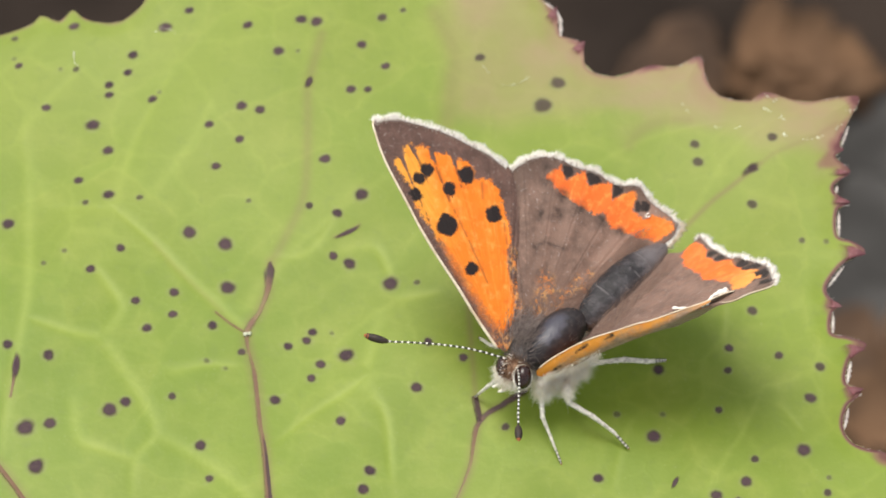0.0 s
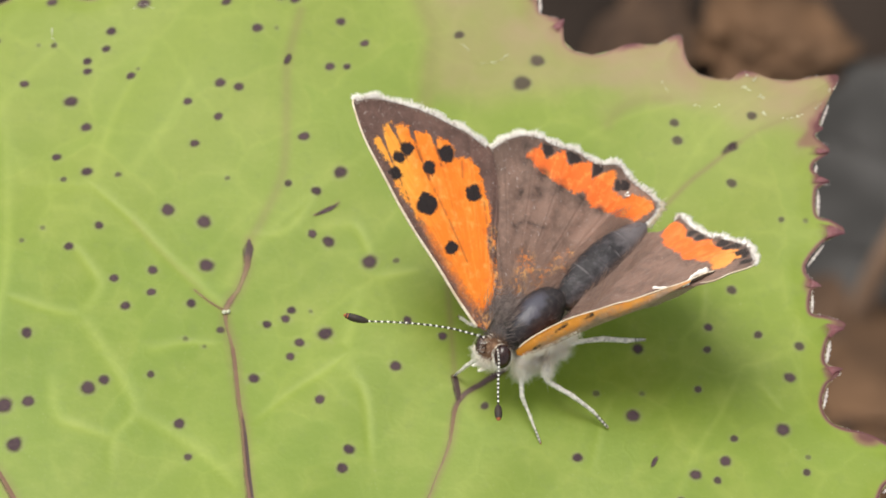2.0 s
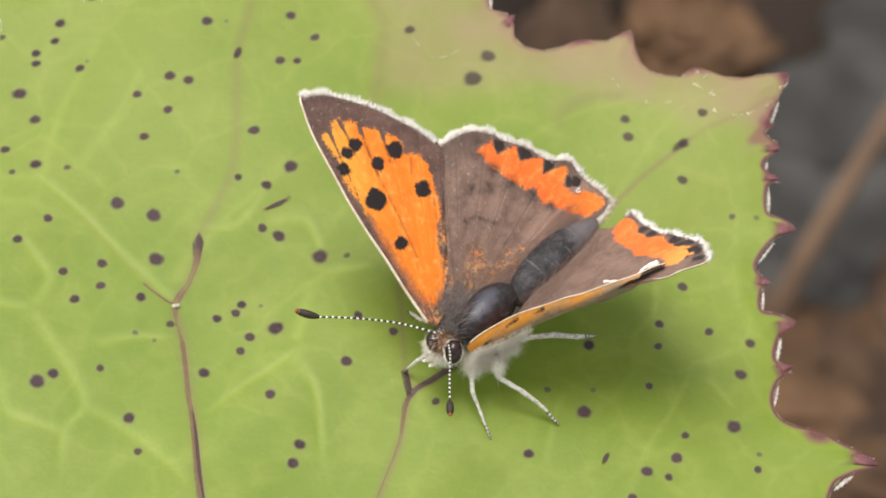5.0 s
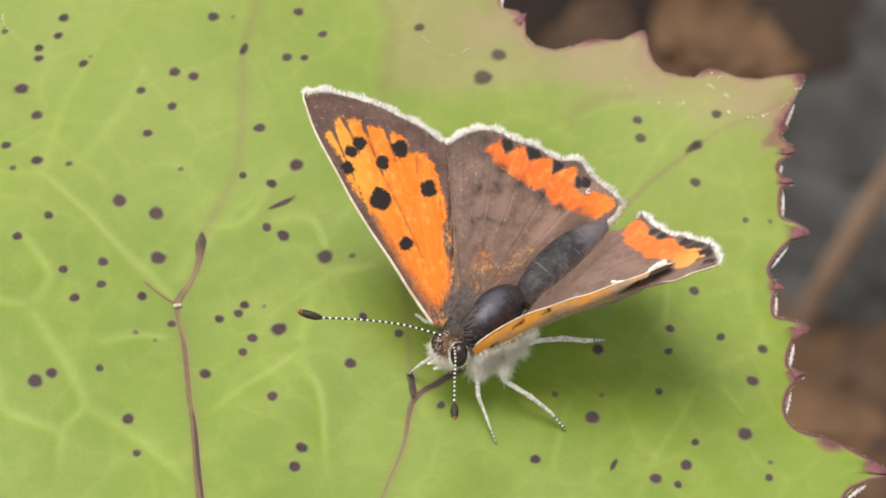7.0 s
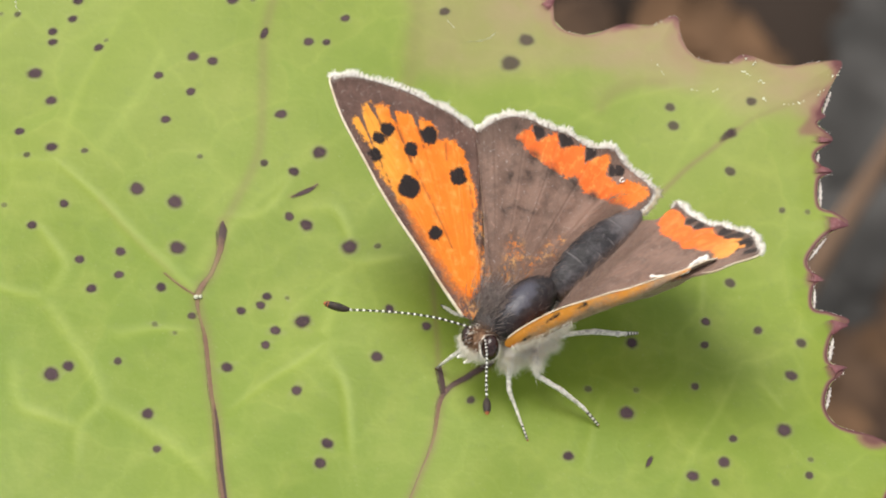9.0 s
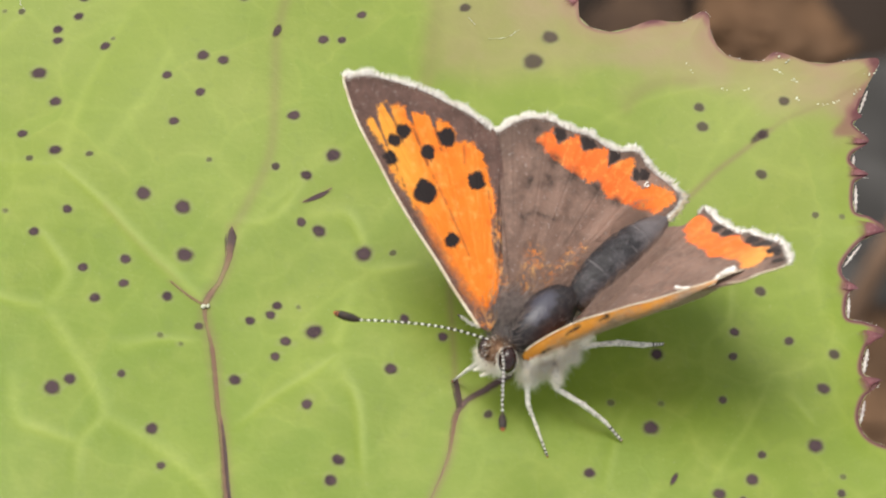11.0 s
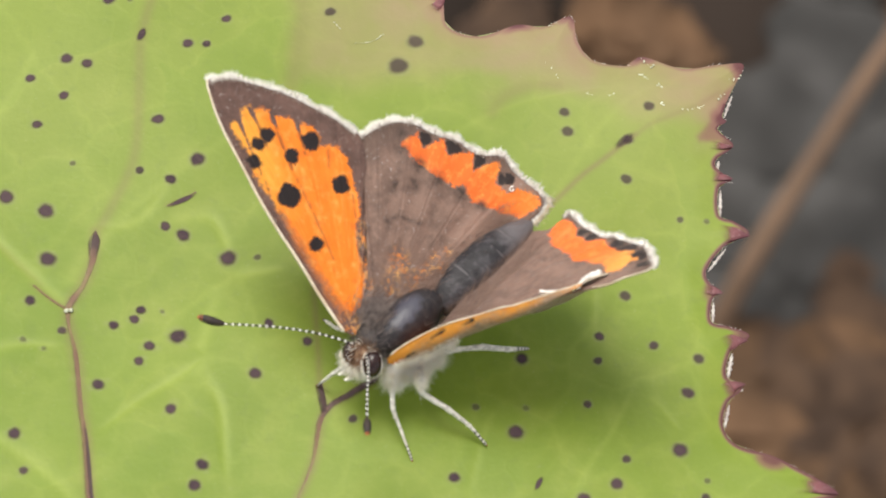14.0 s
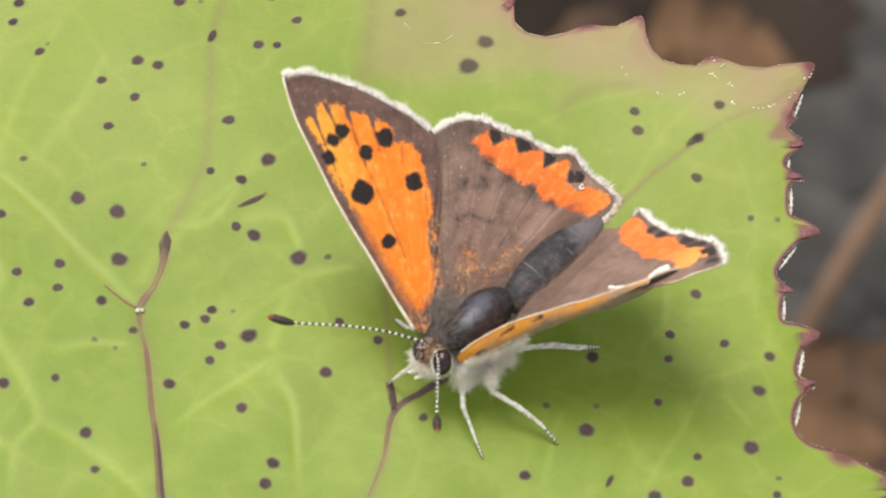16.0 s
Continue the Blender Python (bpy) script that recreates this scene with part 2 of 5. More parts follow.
    bump(nt, p, calc(nt, "ADD", calc(nt, "ADD", grain, calc(nt, "MULTIPLY", soft, 6.0)), calc(nt, "MULTIPLY", streak, -1.0)), 0.5, 0.00006)
    return m


LEAF = leaf_material()
SPOT = spot_material()
TOOTH = tooth_material()


def vein_material():
    m, nt, p = material("brown_purple_vein")
    v = coords(nt)
    col = mix(nt, step(nt, noisy(nt, v, 1.5), 0.35, 0.7), (0.245, 0.185, 0.070), (0.225, 0.140, 0.072))
    d = calc(nt, "ADD", attr(nt, "dark"), calc(nt, "MULTIPLY_ADD", noisy(nt, v, 2.5), 0.5, -0.25))
    col = mix(nt, step(nt, d, 0.2, 0.55), col, (0.200, 0.105, 0.062))
    col = mix(nt, step(nt, d, 0.55, 0.9), col, (0.066, 0.032, 0.034))
    nt.links.new(col, p.inputs["Base Color"])
    side = calc(nt, "ADD", attr(nt, "side"), calc(nt, "MULTIPLY_ADD", noisy(nt, v, 2.0, 3.0), 0.6, -0.3))
    skin(nt, p, step(nt, side, 0.35, 1.05, 0.97, 0.0))
    p.inputs["Roughness"].default_value = 0.55
    return m


VEIN = vein_material()
WOOL = plain("white_margin_wool", (0.72, 0.68, 0.62), 0.8, (0.45, 0.38, 0.36), 3.0)
WHITE = plain("white_glint_and_speck", (0.66, 0.68, 0.50), 0.5)
PETIOLE = plain("green_petiole", (0.22, 0.26, 0.08), 0.5, (0.20, 0.08, 0.06), 0.2)
UPPER = wing_material("copper_wing_upper", (0.162, 0.089, 0.069), (0.91, 0.225, 0.012), (0.95, 0.38, 0.04), (0.014, 0.008, 0.008))
HIND = wing_material("brown_hindwing_upper", (0.254, 0.158, 0.120), (0.92, 0.17, 0.022), (0.93, 0.23, 0.03), (0.027, 0.017, 0.015))
UNDER = wing_material("wing_underside", (0.37, 0.255, 0.17), (0.72, 0.255, 0.02), (0.74, 0.31, 0.04), (0.03, 0.02, 0.015))
FRINGE = plain("white_fringe_hair", (0.97, 0.95, 0.90), 0.8, (0.90, 0.85, 0.77), 4.0)
FRINGE_ROOT = plain("grey_brown_fringe_root", (0.40, 0.33, 0.29), 0.8, (0.24, 0.18, 0.155), 4.0)
COSTA = plain("cream_costal_vein", (0.84, 0.74, 0.58), 0.6, (0.68, 0.54, 0.38), 2.0)
FUR = plain("white_body_fur", (0.97, 0.93, 0.85), 0.8, (0.92, 0.84, 0.70), 2.0)
BROWNHAIR = plain("brown_wing_hair", (0.33, 0.225, 0.175), 0.7, (0.24, 0.155, 0.12), 2.0)
COLLAR = plain("grey_collar_hair", (0.27, 0.225, 0.20), 0.7, (0.13, 0.10, 0.09), 2.0)
GREYFUR = plain("dark_grey_body_fur", (0.105, 0.090, 0.086), 0.7, (0.045, 0.040, 0.042), 2.0)
TUFT = plain("brown_head_tuft", (0.16, 0.075, 0.04), 0.7, (0.42, 0.26, 0.15), 5.0)
SHOULDER = plain("soft_grey_brown_hair", (0.33, 0.27, 0.245), 0.8, (0.16, 0.13, 0.12), 3.0)
BLACK = thorax_material()
ABDO = abdomen_material()
EYE = plain("dark_compound_eye", (0.022, 0.009, 0.008), 0.25, (0.034, 0.014, 0.012), 5.0)
LEG = plain("white_scaled_leg", (0.86, 0.82, 0.74), 0.7, (0.46, 0.43, 0.39), 6.0)
DARK = plain("black_scale_ring", (0.022, 0.017, 0.015), 0.5)
CLUB = plain("dark_brown_club", (0.040, 0.024, 0.016), 0.6, (0.020, 0.013, 0.010), 3.0)
RUST = plain("rusty_club_tip", (0.45, 0.13, 0.04), 0.6)
SOIL = plain("dark_wet_soil", (0.022, 0.0165, 0.0135), 0.9, (0.042, 0.031, 0.025), 0.02, 0.004, spec=0.08)
STONE = plain("blue_grey_stone", (0.036, 0.034, 0.032), 0.8, (0.074, 0.070, 0.067), 0.05, 0.002, spec=0.2)
STRAW = plain("dead_brown_stalk", (0.19, 0.115, 0.070), 0.8, (0.13, 0.080, 0.050), 0.05)
LITTER = plain("brown_leaf_litter", (0.165, 0.096, 0.055), 0.9, (0.088, 0.053, 0.032), 0.05, 0.002, spec=0.1)
DUFF = plain("black_rotten_litter", (0.055, 0.036, 0.026), 0.9, (0.10, 0.062, 0.040), 0.1, 0.002, spec=0.1)


# ---- mesh helpers (lengths in millimetres) ----
def part(name, bm, mat, parent=None, label=""):
    me = bpy.data.meshes.new(name)
    bm.to_mesh(me)
    bm.free()
    return link(name, me, mat, parent, label)


def link(name, me, mat, parent=None, label="", smooth=True):
    me.materials.append(mat)
    if smooth:
        me.polygons.foreach_set("use_smooth", [True] * len(me.polygons))
    ob = new(name, me)
    ob.parent = parent
    return tagged(ob, label=label)


def mesh(name, verts, faces):
    me = bpy.data.meshes.new(name)
    me.from_pydata([tuple(v) for v in np.asarray(verts, float) * MM], [], faces)
    me.update()
    return me


def put(me, name, values):
    me.attributes.new(name, "FLOAT", "POINT").data.foreach_set("value", np.asarray(values, np.float32))


def grid_mesh(name, pts):
    """pts: rows x columns x 3, in millimetres."""
    r, c, _ = pts.shape
    i = (np.arange(r - 1)[:, None] * c + np.arange(c - 1)).ravel()
    quads = np.stack([i, i + 1, i + c + 1, i + c], 1)
    me = bpy.data.meshes.new(name)
    me.vertices.add(r * c)
    me.vertices.foreach_set("co", (pts.reshape(-1, 3) * MM).astype(np.float32).ravel())
    me.loops.add(quads.size)
    me.loops.foreach_set("vertex_index", quads.astype(np.int32).ravel())
    me.polygons.add(len(quads))
    me.polygons.foreach_set("loop_start", np.arange(0, quads.size, 4, dtype=np.int32))
    me.update(calc_edges=True)
    me.validate()
    return me


def spline(points, n, closed=False):
    """A Catmull-Rom curve through points, n samples."""
    p = np.array(points, float)
    k = len(p)
    u = np.linspace(0, k if closed else k - 1, n, endpoint=not closed)
    i = np.floor(u).astype(int)
    if not closed:
        i = np.minimum(i, k - 2)
    f = (u - i)[:, None]
    pick = (lambda j: p[j % k]) if closed else (lambda j: p[np.clip(j, 0, k - 1)])
    a, b, c, d = pick(i - 1), pick(i), pick(i + 1), pick(i + 2)
    return 0.5 * (2 * b + (c - a) * f + (2 * a - 5 * b + 4 * c - d) * f**2 + (3 * b - a - 3 * c + d) * f**3)


def line_distance(xy, line):
    """Distance of each point to a polyline, and how far along it (0 to 1) the nearest place is."""
    line = np.asarray(line, float)
    best, along = np.full(len(xy), 1e9), np.zeros(len(xy))
    for j in range(len(line) - 1):
        a, d = line[j], line[j + 1] - line[j]
        t = np.clip(((xy - a) @ d) / (d @ d + 1e-12), 0, 1)
        q = np.hypot(*(xy - a - t[:, None] * d).T)
        m = q < best
        best[m], along[m] = q[m], (j + t[m]) / (len(line) - 1)
    return best, along


def inside(xy, poly):
    """Signed distance to a polygon's outline, positive inside."""
    poly = np.asarray(poly, float)
    d, _ = line_distance(xy, np.vstack([poly, poly[:1]]))
    hit = np.zeros(len(xy), bool)
    for a, b in zip(poly, np.roll(poly, -1, 0)):
        crosses = (a[1] > xy[:, 1]) != (b[1] > xy[:, 1])
        x = a[0] + (xy[:, 1] - a[1]) * (b[0] - a[0]) / (b[1] - a[1] + 1e-12)
        hit ^= crosses & (xy[:, 0] < x)
    return np.where(hit, d, -d)


def smooth(x, lo, hi):
    t = np.clip((x - lo) / (hi - lo), 0, 1)
    return t * t * (3 - 2 * t)


def tube_points(path, radii, sides=10, flat=1.0):
    path = np.asarray(path, float)
    tang = np.gradient(path, axis=0)
    tang /= np.linalg.norm(tang, axis=1)[:, None] + 1e-12
    ref = np.array([0.13, 0.21, 0.97])
    n1 = np.cross(tang, ref)
    n1 /= np.linalg.norm(n1, axis=1)[:, None] + 1e-12
    n2 = np.cross(tang, n1)
    ang = np.linspace(0, 2 * np.pi, sides + 1)
    r = np.asarray(radii, float)[:, None, None]
    return path[:, None] + r * (np.cos(ang)[None, :, None] * n1[:, None] + flat * np.sin(ang)[None, :, None] * n2[:, None])


def tube(name, path, radii, mat, parent, label="", sides=10, flat=1.0):
    """A closed tapered tube along a path."""
    path, radii = np.asarray(path, float), np.asarray(radii, float)
    path = np.vstack([path[:1], path, path[-1:]])
    radii = np.r_[1e-4, radii, 1e-4]
    return link(name, grid_mesh(name, tube_points(path, radii, sides, flat)), mat, parent, label)


def egg(name, centre, axis, radii, mat, parent, label="", n=28, wob=0.0):
    """An ellipsoid with its long axis along axis; radii: along, across, up."""
    a = Vector(axis).normalized()
    side = Vector((0, 0, 1)).cross(a).normalized()
    up = a.cross(side)
    th, ph = np.meshgrid(np.linspace(0, np.pi, n), np.linspace(0, 2 * np.pi, 2 * n), indexing="ij")
    r = 1 + wob * np.sin(5 * ph + 3 * th) * np.sin(th)
    p = (np.cos(th)[..., None] * radii[0] * np.array(a) + (r * np.sin(th) * np.cos(ph))[..., None] * radii[1] * np.array(side)
         + (r * np.sin(th) * np.sin(ph))[..., None] * radii[2] * np.array(up))
    return link(name, grid_mesh(name, p + np.array(centre)), mat, parent, label)


def hairs(name, roots, ways, lengths, radius, mat, parent, label="", bend=0.25, seed=1):
    """Many fine tapered hairs in one mesh."""
    rng = np.random.default_rng(seed)
    roots, ways = np.asarray(roots, float), np.asarray(ways, float)
    ways = ways / (np.linalg.norm(ways, axis=1)[:, None] + 1e-12)
    n = len(roots)
    side = np.cross(ways, rng.normal(size=(n, 3)))
    side /= np.linalg.norm(side, axis=1)[:, None] + 1e-12
    other = np.cross(ways, side)
    L = np.asarray(lengths, float)[:, None] * np.ones((n, 1))
    mid = roots + ways * L * 0.55 + side * L * bend * 0.25
    tip = roots + ways * L + side * L * bend
    verts = np.zeros((n, 7, 3))
    for k in range(3):
        o = np.cos(2.094 * k) * side + np.sin(2.094 * k) * other
        verts[:, k] = roots + o * radius
        verts[:, 3 + k] = mid + o * radius * 0.8
    verts[:, 6] = tip
    faces = []
    for i in range(n):
        b = 7 * i
        for k in range(3):
            j = (k + 1) % 3
            faces += [(b + k, b + j, b + 3 + j, b + 3 + k), (b + 3 + k, b + 3 + j, b + 6)]
    return link(name, mesh(name, verts.reshape(-1, 3), faces), mat, parent, label)


# ---- ground far below the leaf ----
def ground():
    bm = bmesh.new()
    rings = [0.0, 30, 60, 90, 120, 150, 180, 210, 240, 270, 300, 340, 400, 500, 700, 1200, 3000, 1e4, 1e5, 1e6]
    n = 72
    rows = []
    for r in rings[1:]:
        row = []
        for k in range(n):
            a = 2 * math.pi * k / n
            x, y = 40 + r * math.cos(a), 264 + r * math.sin(a)
            z = -420 + (9 * noise.noise((x * 0.02, y * 0.02, 3)) + 3 * noise.noise((x * 0.09, y * 0.09, 7)) if r < 1000 else 0)
            row.append(bm.verts.new((x * MM, y * MM, z * MM)))
        rows.append(row)
    c = bm.verts.new((40 * MM, 264 * MM, -420 * MM))
    for k in range(n):
        bm.faces.new((c, rows[0][k], rows[0][(k + 1) % n]))
    for a, b in zip(rows, rows[1:]):
        for k in range(n):
            bm.faces.new((a[k], b[k], b[(k + 1) % n], a[(k + 1) % n]))
    return tagged(part("ground", bm, SOIL), "dark brown damp soil far below the leaf", "ground", kind="structure")


def spread(x, y, r=1.0):
    """Lays the debris out on the ground, seen from where the leaf hangs."""
    return 1.254 * x, -104 + 1.254 * (y + 104), 1.254 * r


def stone(x, y, r, flat, mat, label, seed, name="stone", category="stone"):
    x, y, r = spread(x, y, r)
    bm = bmesh.new()
    bmesh.ops.create_icosphere(bm, subdivisions=4, radius=1.0)
    for v in bm.verts:
        d = 1 + 0.22 * noise.noise(v.co * 1.3 + Vector((seed, 0, 0))) + 0.06 * noise.noise(v.co * 4 + Vector((0, seed, 0)))
        v.co = Vector((v.co.x * r * d, v.co.y * r * d * 0.85, v.co.z * r * flat * d)) * MM
    ob = part(name, bm, mat)
    ob.location = (x * MM, y * MM, (-420 + r * flat * 0.35) * MM)
    ob.rotation_euler = (0, 0, seed)
    return tagged(ob, label, category)


def stalk(points, radius, label):
    ob = tube("stalk", spline(points, 40), np.linspace(radius, radius * 0.6, 40), STRAW, None, sides=12)
    return tagged(ob, label, "dead stalk")


ground()
for x, y, r, flat, label, seed in (
        (79, 206, 13, 0.22, "smooth grey stone lying on dark soil", 1.0), (69, 191, 11, 0.20, "small flat grey stone on dark soil", 2.3),
        (85, 187, 14, 0.24, "dark grey stone half sunk in soil", 3.1), (71, 174, 10, 0.18, "small dark stone pressed into soil", 4.4),
        (89, 218, 14, 0.22, "weathered olive-grey stone on soil", 5.2), (73, 242, 8, 0.18, "flat brownish-grey stone on soil", 6.6),
        (98, 198, 15, 0.24, "broad grey stone on dark soil", 7.3), (95, 173, 13, 0.22, "rough dark grey stone on soil", 8.5),
        (69, 209, 10, 0.20, "flat grey stone wedged between others", 9.7), (88, 236, 10, 0.20, "dull grey stone bedded in soil", 10.9),
        (83, 168, 11, 0.20, "dull grey stone bedded in soil", 12.2), (62, 180, 8, 0.18, "small flat grey stone on dark soil", 13.1)):
    tagged(stone(x, y, r, flat, STONE, label, seed), group="stones on the soil")


def litter(x, y, spread_out, count, label, seed, size=1.0):
    """A heap of curled dead leaves."""
    rng = np.random.default_rng(seed)
    x, y, spread_out = spread(x, y, spread_out)
    heap = new("litter_clump")
    heap.location = (x * MM, y * MM, -420 * MM)
    tagged(heap, label, "leaf litter")
    for k in range(count):
        c = rng.normal(size=2) * spread_out * 0.42
        length, width, yaw = size * rng.uniform(18, 30), size * rng.uniform(9, 14), rng.uniform(0, 6.28)
        u, v = np.meshgrid(np.linspace(-1, 1, 13), np.linspace(-1, 1, 9), indexing="ij")
        w = width * np.sqrt(np.clip(1 - u**2, 0.004, 1))
        px, py = u * length, v * w
        pz = 2.5 + rng.uniform(0, 5) + 0.02 * (v * w) ** 2 + rng.uniform(-2.5, 2.5) * u + 1.2 * np.sin(3 * u + k) + 0.4 * np.abs(v)
        qx, qy = c[0] + math.cos(yaw) * px - math.sin(yaw) * py, c[1] + math.sin(yaw) * px + math.cos(yaw) * py
        link("dead_leaf", grid_mesh("dead_leaf", np.dstack([qx, qy, pz])), (LITTER, LITTER, DUFF)[2 if size > 0.4 and k % 4 == 2 else 0], heap)


litter(70, 147, 19, 44, "heap of brown rotten leaves on damp soil", 4, 0.5)
litter(100, 140, 26, 36, "heap of dark brown rotten leaves on soil", 6, 0.62)
litter(55.5, 218, 8.5, 34, "heap of pale brown dead leaves on soil", 5, 0.36)
rng0 = np.random.default_rng(77)
for k in range(16):
    ang, far = rng0.uniform(-0.5, 2.2), rng0.uniform(20, 95)
    bx, by = 40 + far * math.cos(ang), 165 + far * math.sin(ang)
    kind = k % 3
    tagged(stone(bx, by, rng0.uniform(5, 11), rng0.uniform(0.3, 0.6), (DUFF, DUFF, SOIL)[kind],
                 ("crumb of black rotten leaf litter", "crumb of brown rotten leaf litter", "dark clod of damp soil")[kind], 10.0 + k,
                 ("litter_crumb", "litter_crumb", "soil_clod")[kind], ("leaf litter", "leaf litter", "soil")[kind]), group="debris on the soil")
stalk([(82, 236, -417), (88, 244, -400), (105, 268, -385), (119, 289, -380)], 2.5, "thin dead brown stalk leaning over the stones")

# ---- the leaf ----
EDGE_RIGHT = [(24.11, 10.33), (23.31, 8.55), (22.82, 7.18), (23.02, 6.81), (22.52, 6.31), (23.33, 5.37), (22.43, 4.57), (22.34, 3.99), (23.14, 3.20), (22.44, 2.82), (22.35, 1.13), (23.14, 0.70), (23.84, -0.04), (22.54, -0.79), (21.55, -2.17), (21.64, -2.98), (22.24, -3.51), (21.74, -4.00), (21.64, -5.30), (22.54, -5.60), (23.55, -6.08), (22.55, -6.99), (22.25, -8.47), (23.06, -9.05), (22.25, -9.96), (21.95, -11.26), (22.55, -12.37), (24.34, -13.04), (25.53, -13.80), (27.42, -15.12), (25.92, -15.74), (24.81, -16.65)]
EDGE_TOP = [(4.91, 19.95), (5.71, 17.71), (6.72, 16.59), (6.82, 15.15), (8.12, 14.55), (8.42, 12.71), (10.12, 11.99), (12.11, 12.71), (13.51, 12.59), (15.01, 13.28), (15.32, 11.72), (16.12, 10.53), (17.91, 10.17), (18.71, 10.74), (20.79, 9.95), (22.79, 10.27), (24.01, 9.94)]
EDGE_FAR = [(-27.97, 14.42), (-26.08, 15.16), (-24.37, 15.85), (-23.66, 16.53), (-22.55, 16.08), (-21.84, 16.85), (-20.93, 16.10), (-19.22, 15.85), (-18.12, 16.63), (-17.52, 17.61), (-16.71, 19.49)]
outline = EDGE_RIGHT[::-1] + EDGE_TOP[::-1][1:]
# the margin goes on in scallops where the leaf runs out of sight
def scallops(a, b, bulge, teeth):
    a, b = np.array(a), np.array(b)
    d = b - a
    out = np.array([d[1], -d[0]]) / np.hypot(*d)
    return [tuple(a + d * t + out * (bulge * math.sin(math.pi * t) + (1.2 if k % 2 else -0.6)))
            for k, t in enumerate(np.linspace(0, 1, 2 * teeth + 1)[1:-1])]
outline += scallops(EDGE_TOP[0], EDGE_FAR[-1], 9, 5) + EDGE_FAR[::-1]
corner = [(-46, 2), (-48, -26), (-20, -50), (16, -40)]
for a, b in zip([EDGE_FAR[0]] + corner, corner + [EDGE_RIGHT[-1]]):
    outline += scallops(a, b, 3, 4) + ([b] if b in corner else [])
HUB = np.array([-4.0, -8.0])

PURPLE_VEINS_A = [
    (0.28, 0.5, [0.8, 1.0, 0.6, 0.25, 0.1, 0.15, 0.6, 0.15, 0.1, 0.55, 0.5, 0.42, 0.36, 0.4, 0.5, 0.55, 0.55, 0.6, 0.6], [(-9.71, -0.71), (-9.81, -2.49), (-10.21, -3.87), (-10.92, -5.45), (-10.42, -7.89), (-10.02, -10.91), (-9.71, -12.89), (-9.40, -15.91), (-9.00, -18.64)]),
    (0.15, 0.4, [0.05, 0.1, 0.05], [(-10.92, -5.36), (-11.81, -4.79), (-12.71, -3.99)]),
    (0.23, 0.5, [0.9, 0.9, 0.75, 0.2, 0.0, 0.1], [(4.70, -9.15), (3.40, -10.01), (2.00, -11.16), (1.50, -13.87), (0.70, -16.16), (-0.10, -18.57)]),
]
PURPLE_VEINS_B = [
    (0.26, 0.4, [0.8, 1.0, 1.0], [(1.80, -9.46), (2.10, -11.07)]),
    (0.16, 0.45, [], [(1.80, -9.66), (1.60, -6.61), (1.40, -3.77)]),
    (0.32, 0.4, [0.4, 0.5, 0.5], [(-25.11, -12.66), (-23.82, -14.21), (-22.61, -15.94), (-21.41, -18.15)]),
]
PURPLE_VEINS_C = [
    (0.13, 0.3, [0.9, 0.4, 0.2], [(-23.58, -7.20), (-23.69, -8.66), (-23.79, -9.63)]),
    (0.5, 0.25, [], [(-0.60, 16.65), (0.60, 13.68), (0.40, 10.98), (0.10, 8.21)]),
    (0.17, 0.5, [], [(13.00, 0.63), (15.12, 3.02), (16.32, 4.09), (17.29, 4.96), (18.19, 5.75)]),
    (0.16, 0.25, [], [(18.10, 5.62), (18.91, 6.35), (19.96, 6.89), (21.48, 7.64), (22.72, 8.56)]),
    (0.38, 0.24, [], [(10.66, 7.08), (11.12, 7.79), (11.88, 8.41), (12.93, 8.82), (14.27, 8.88)]),
]
PURPLE_VEINS_D = [
    (0.3, 0.3, [], [(-7.10, 14.81), (-7.80, 11.27), (-7.80, 8.13), (-7.90, 3.83), (-8.91, 0.87), (-9.71, -0.81)]),
    (0.16, 0.16, [], [(-12.3, -4.0), (-13.4, -2.85), (-14.9, -1.2), (-16.3, 0.45)]),
    (0.1, 0.3, [0.6, 0.7, 0.7], [(-6.20, 0.87), (-5.40, 1.27), (-4.70, 1.77)]),
    (0.15, 0.6, [0.05, 0.2, 0.7, 1.0, 1.0, 0.9], [(-10.37, -8.39), (-9.99, -10.91), (-9.63, -12.89), (-9.28, -15.91), (-8.88, -18.64)]),
]
PURPLE_VEINS = PURPLE_VEINS_A + PURPLE_VEINS_B + PURPLE_VEINS_C + PURPLE_VEINS_D
PALE_VEINS_A = [
    (0.33, 0.9, [(-19.01, -5.64), (-18.01, -3.82), (-18.90, -2.19), (-19.59, -1.24)]),
    (0.33, 0.9, [(-19.01, -5.64), (-20.89, -5.33), (-23.27, -4.53)]),
    (0.33, 0.9, [(-19.01, -5.64), (-17.61, -7.95), (-16.40, -9.99), (-15.71, -11.87), (-16.70, -13.28), (-16.81, -15.54)]),
    (0.33, 0.9, [(-15.71, -11.87), (-13.42, -13.17), (-11.21, -15.04), (-10.00, -16.52)]),
    (0.33, 0.9, [(-20.41, -9.46), (-19.90, -12.09), (-18.60, -12.81), (-16.80, -13.48)]),
    (0.33, 0.9, [(-23.93, 6.93), (-23.40, 0.32), (-23.28, -3.00), (-23.57, -6.22), (-24.00, -10.70), (-24.02, -13.23)]),
    (0.33, 0.9, [(-3.50, -4.18), (-4.10, -6.91), (-4.70, -8.62), (-7.21, -10.48), (-9.01, -12.18)]),
    (0.33, 0.9, [(-4.70, -8.62), (-3.20, -10.56), (-2.80, -14.50)]),
]
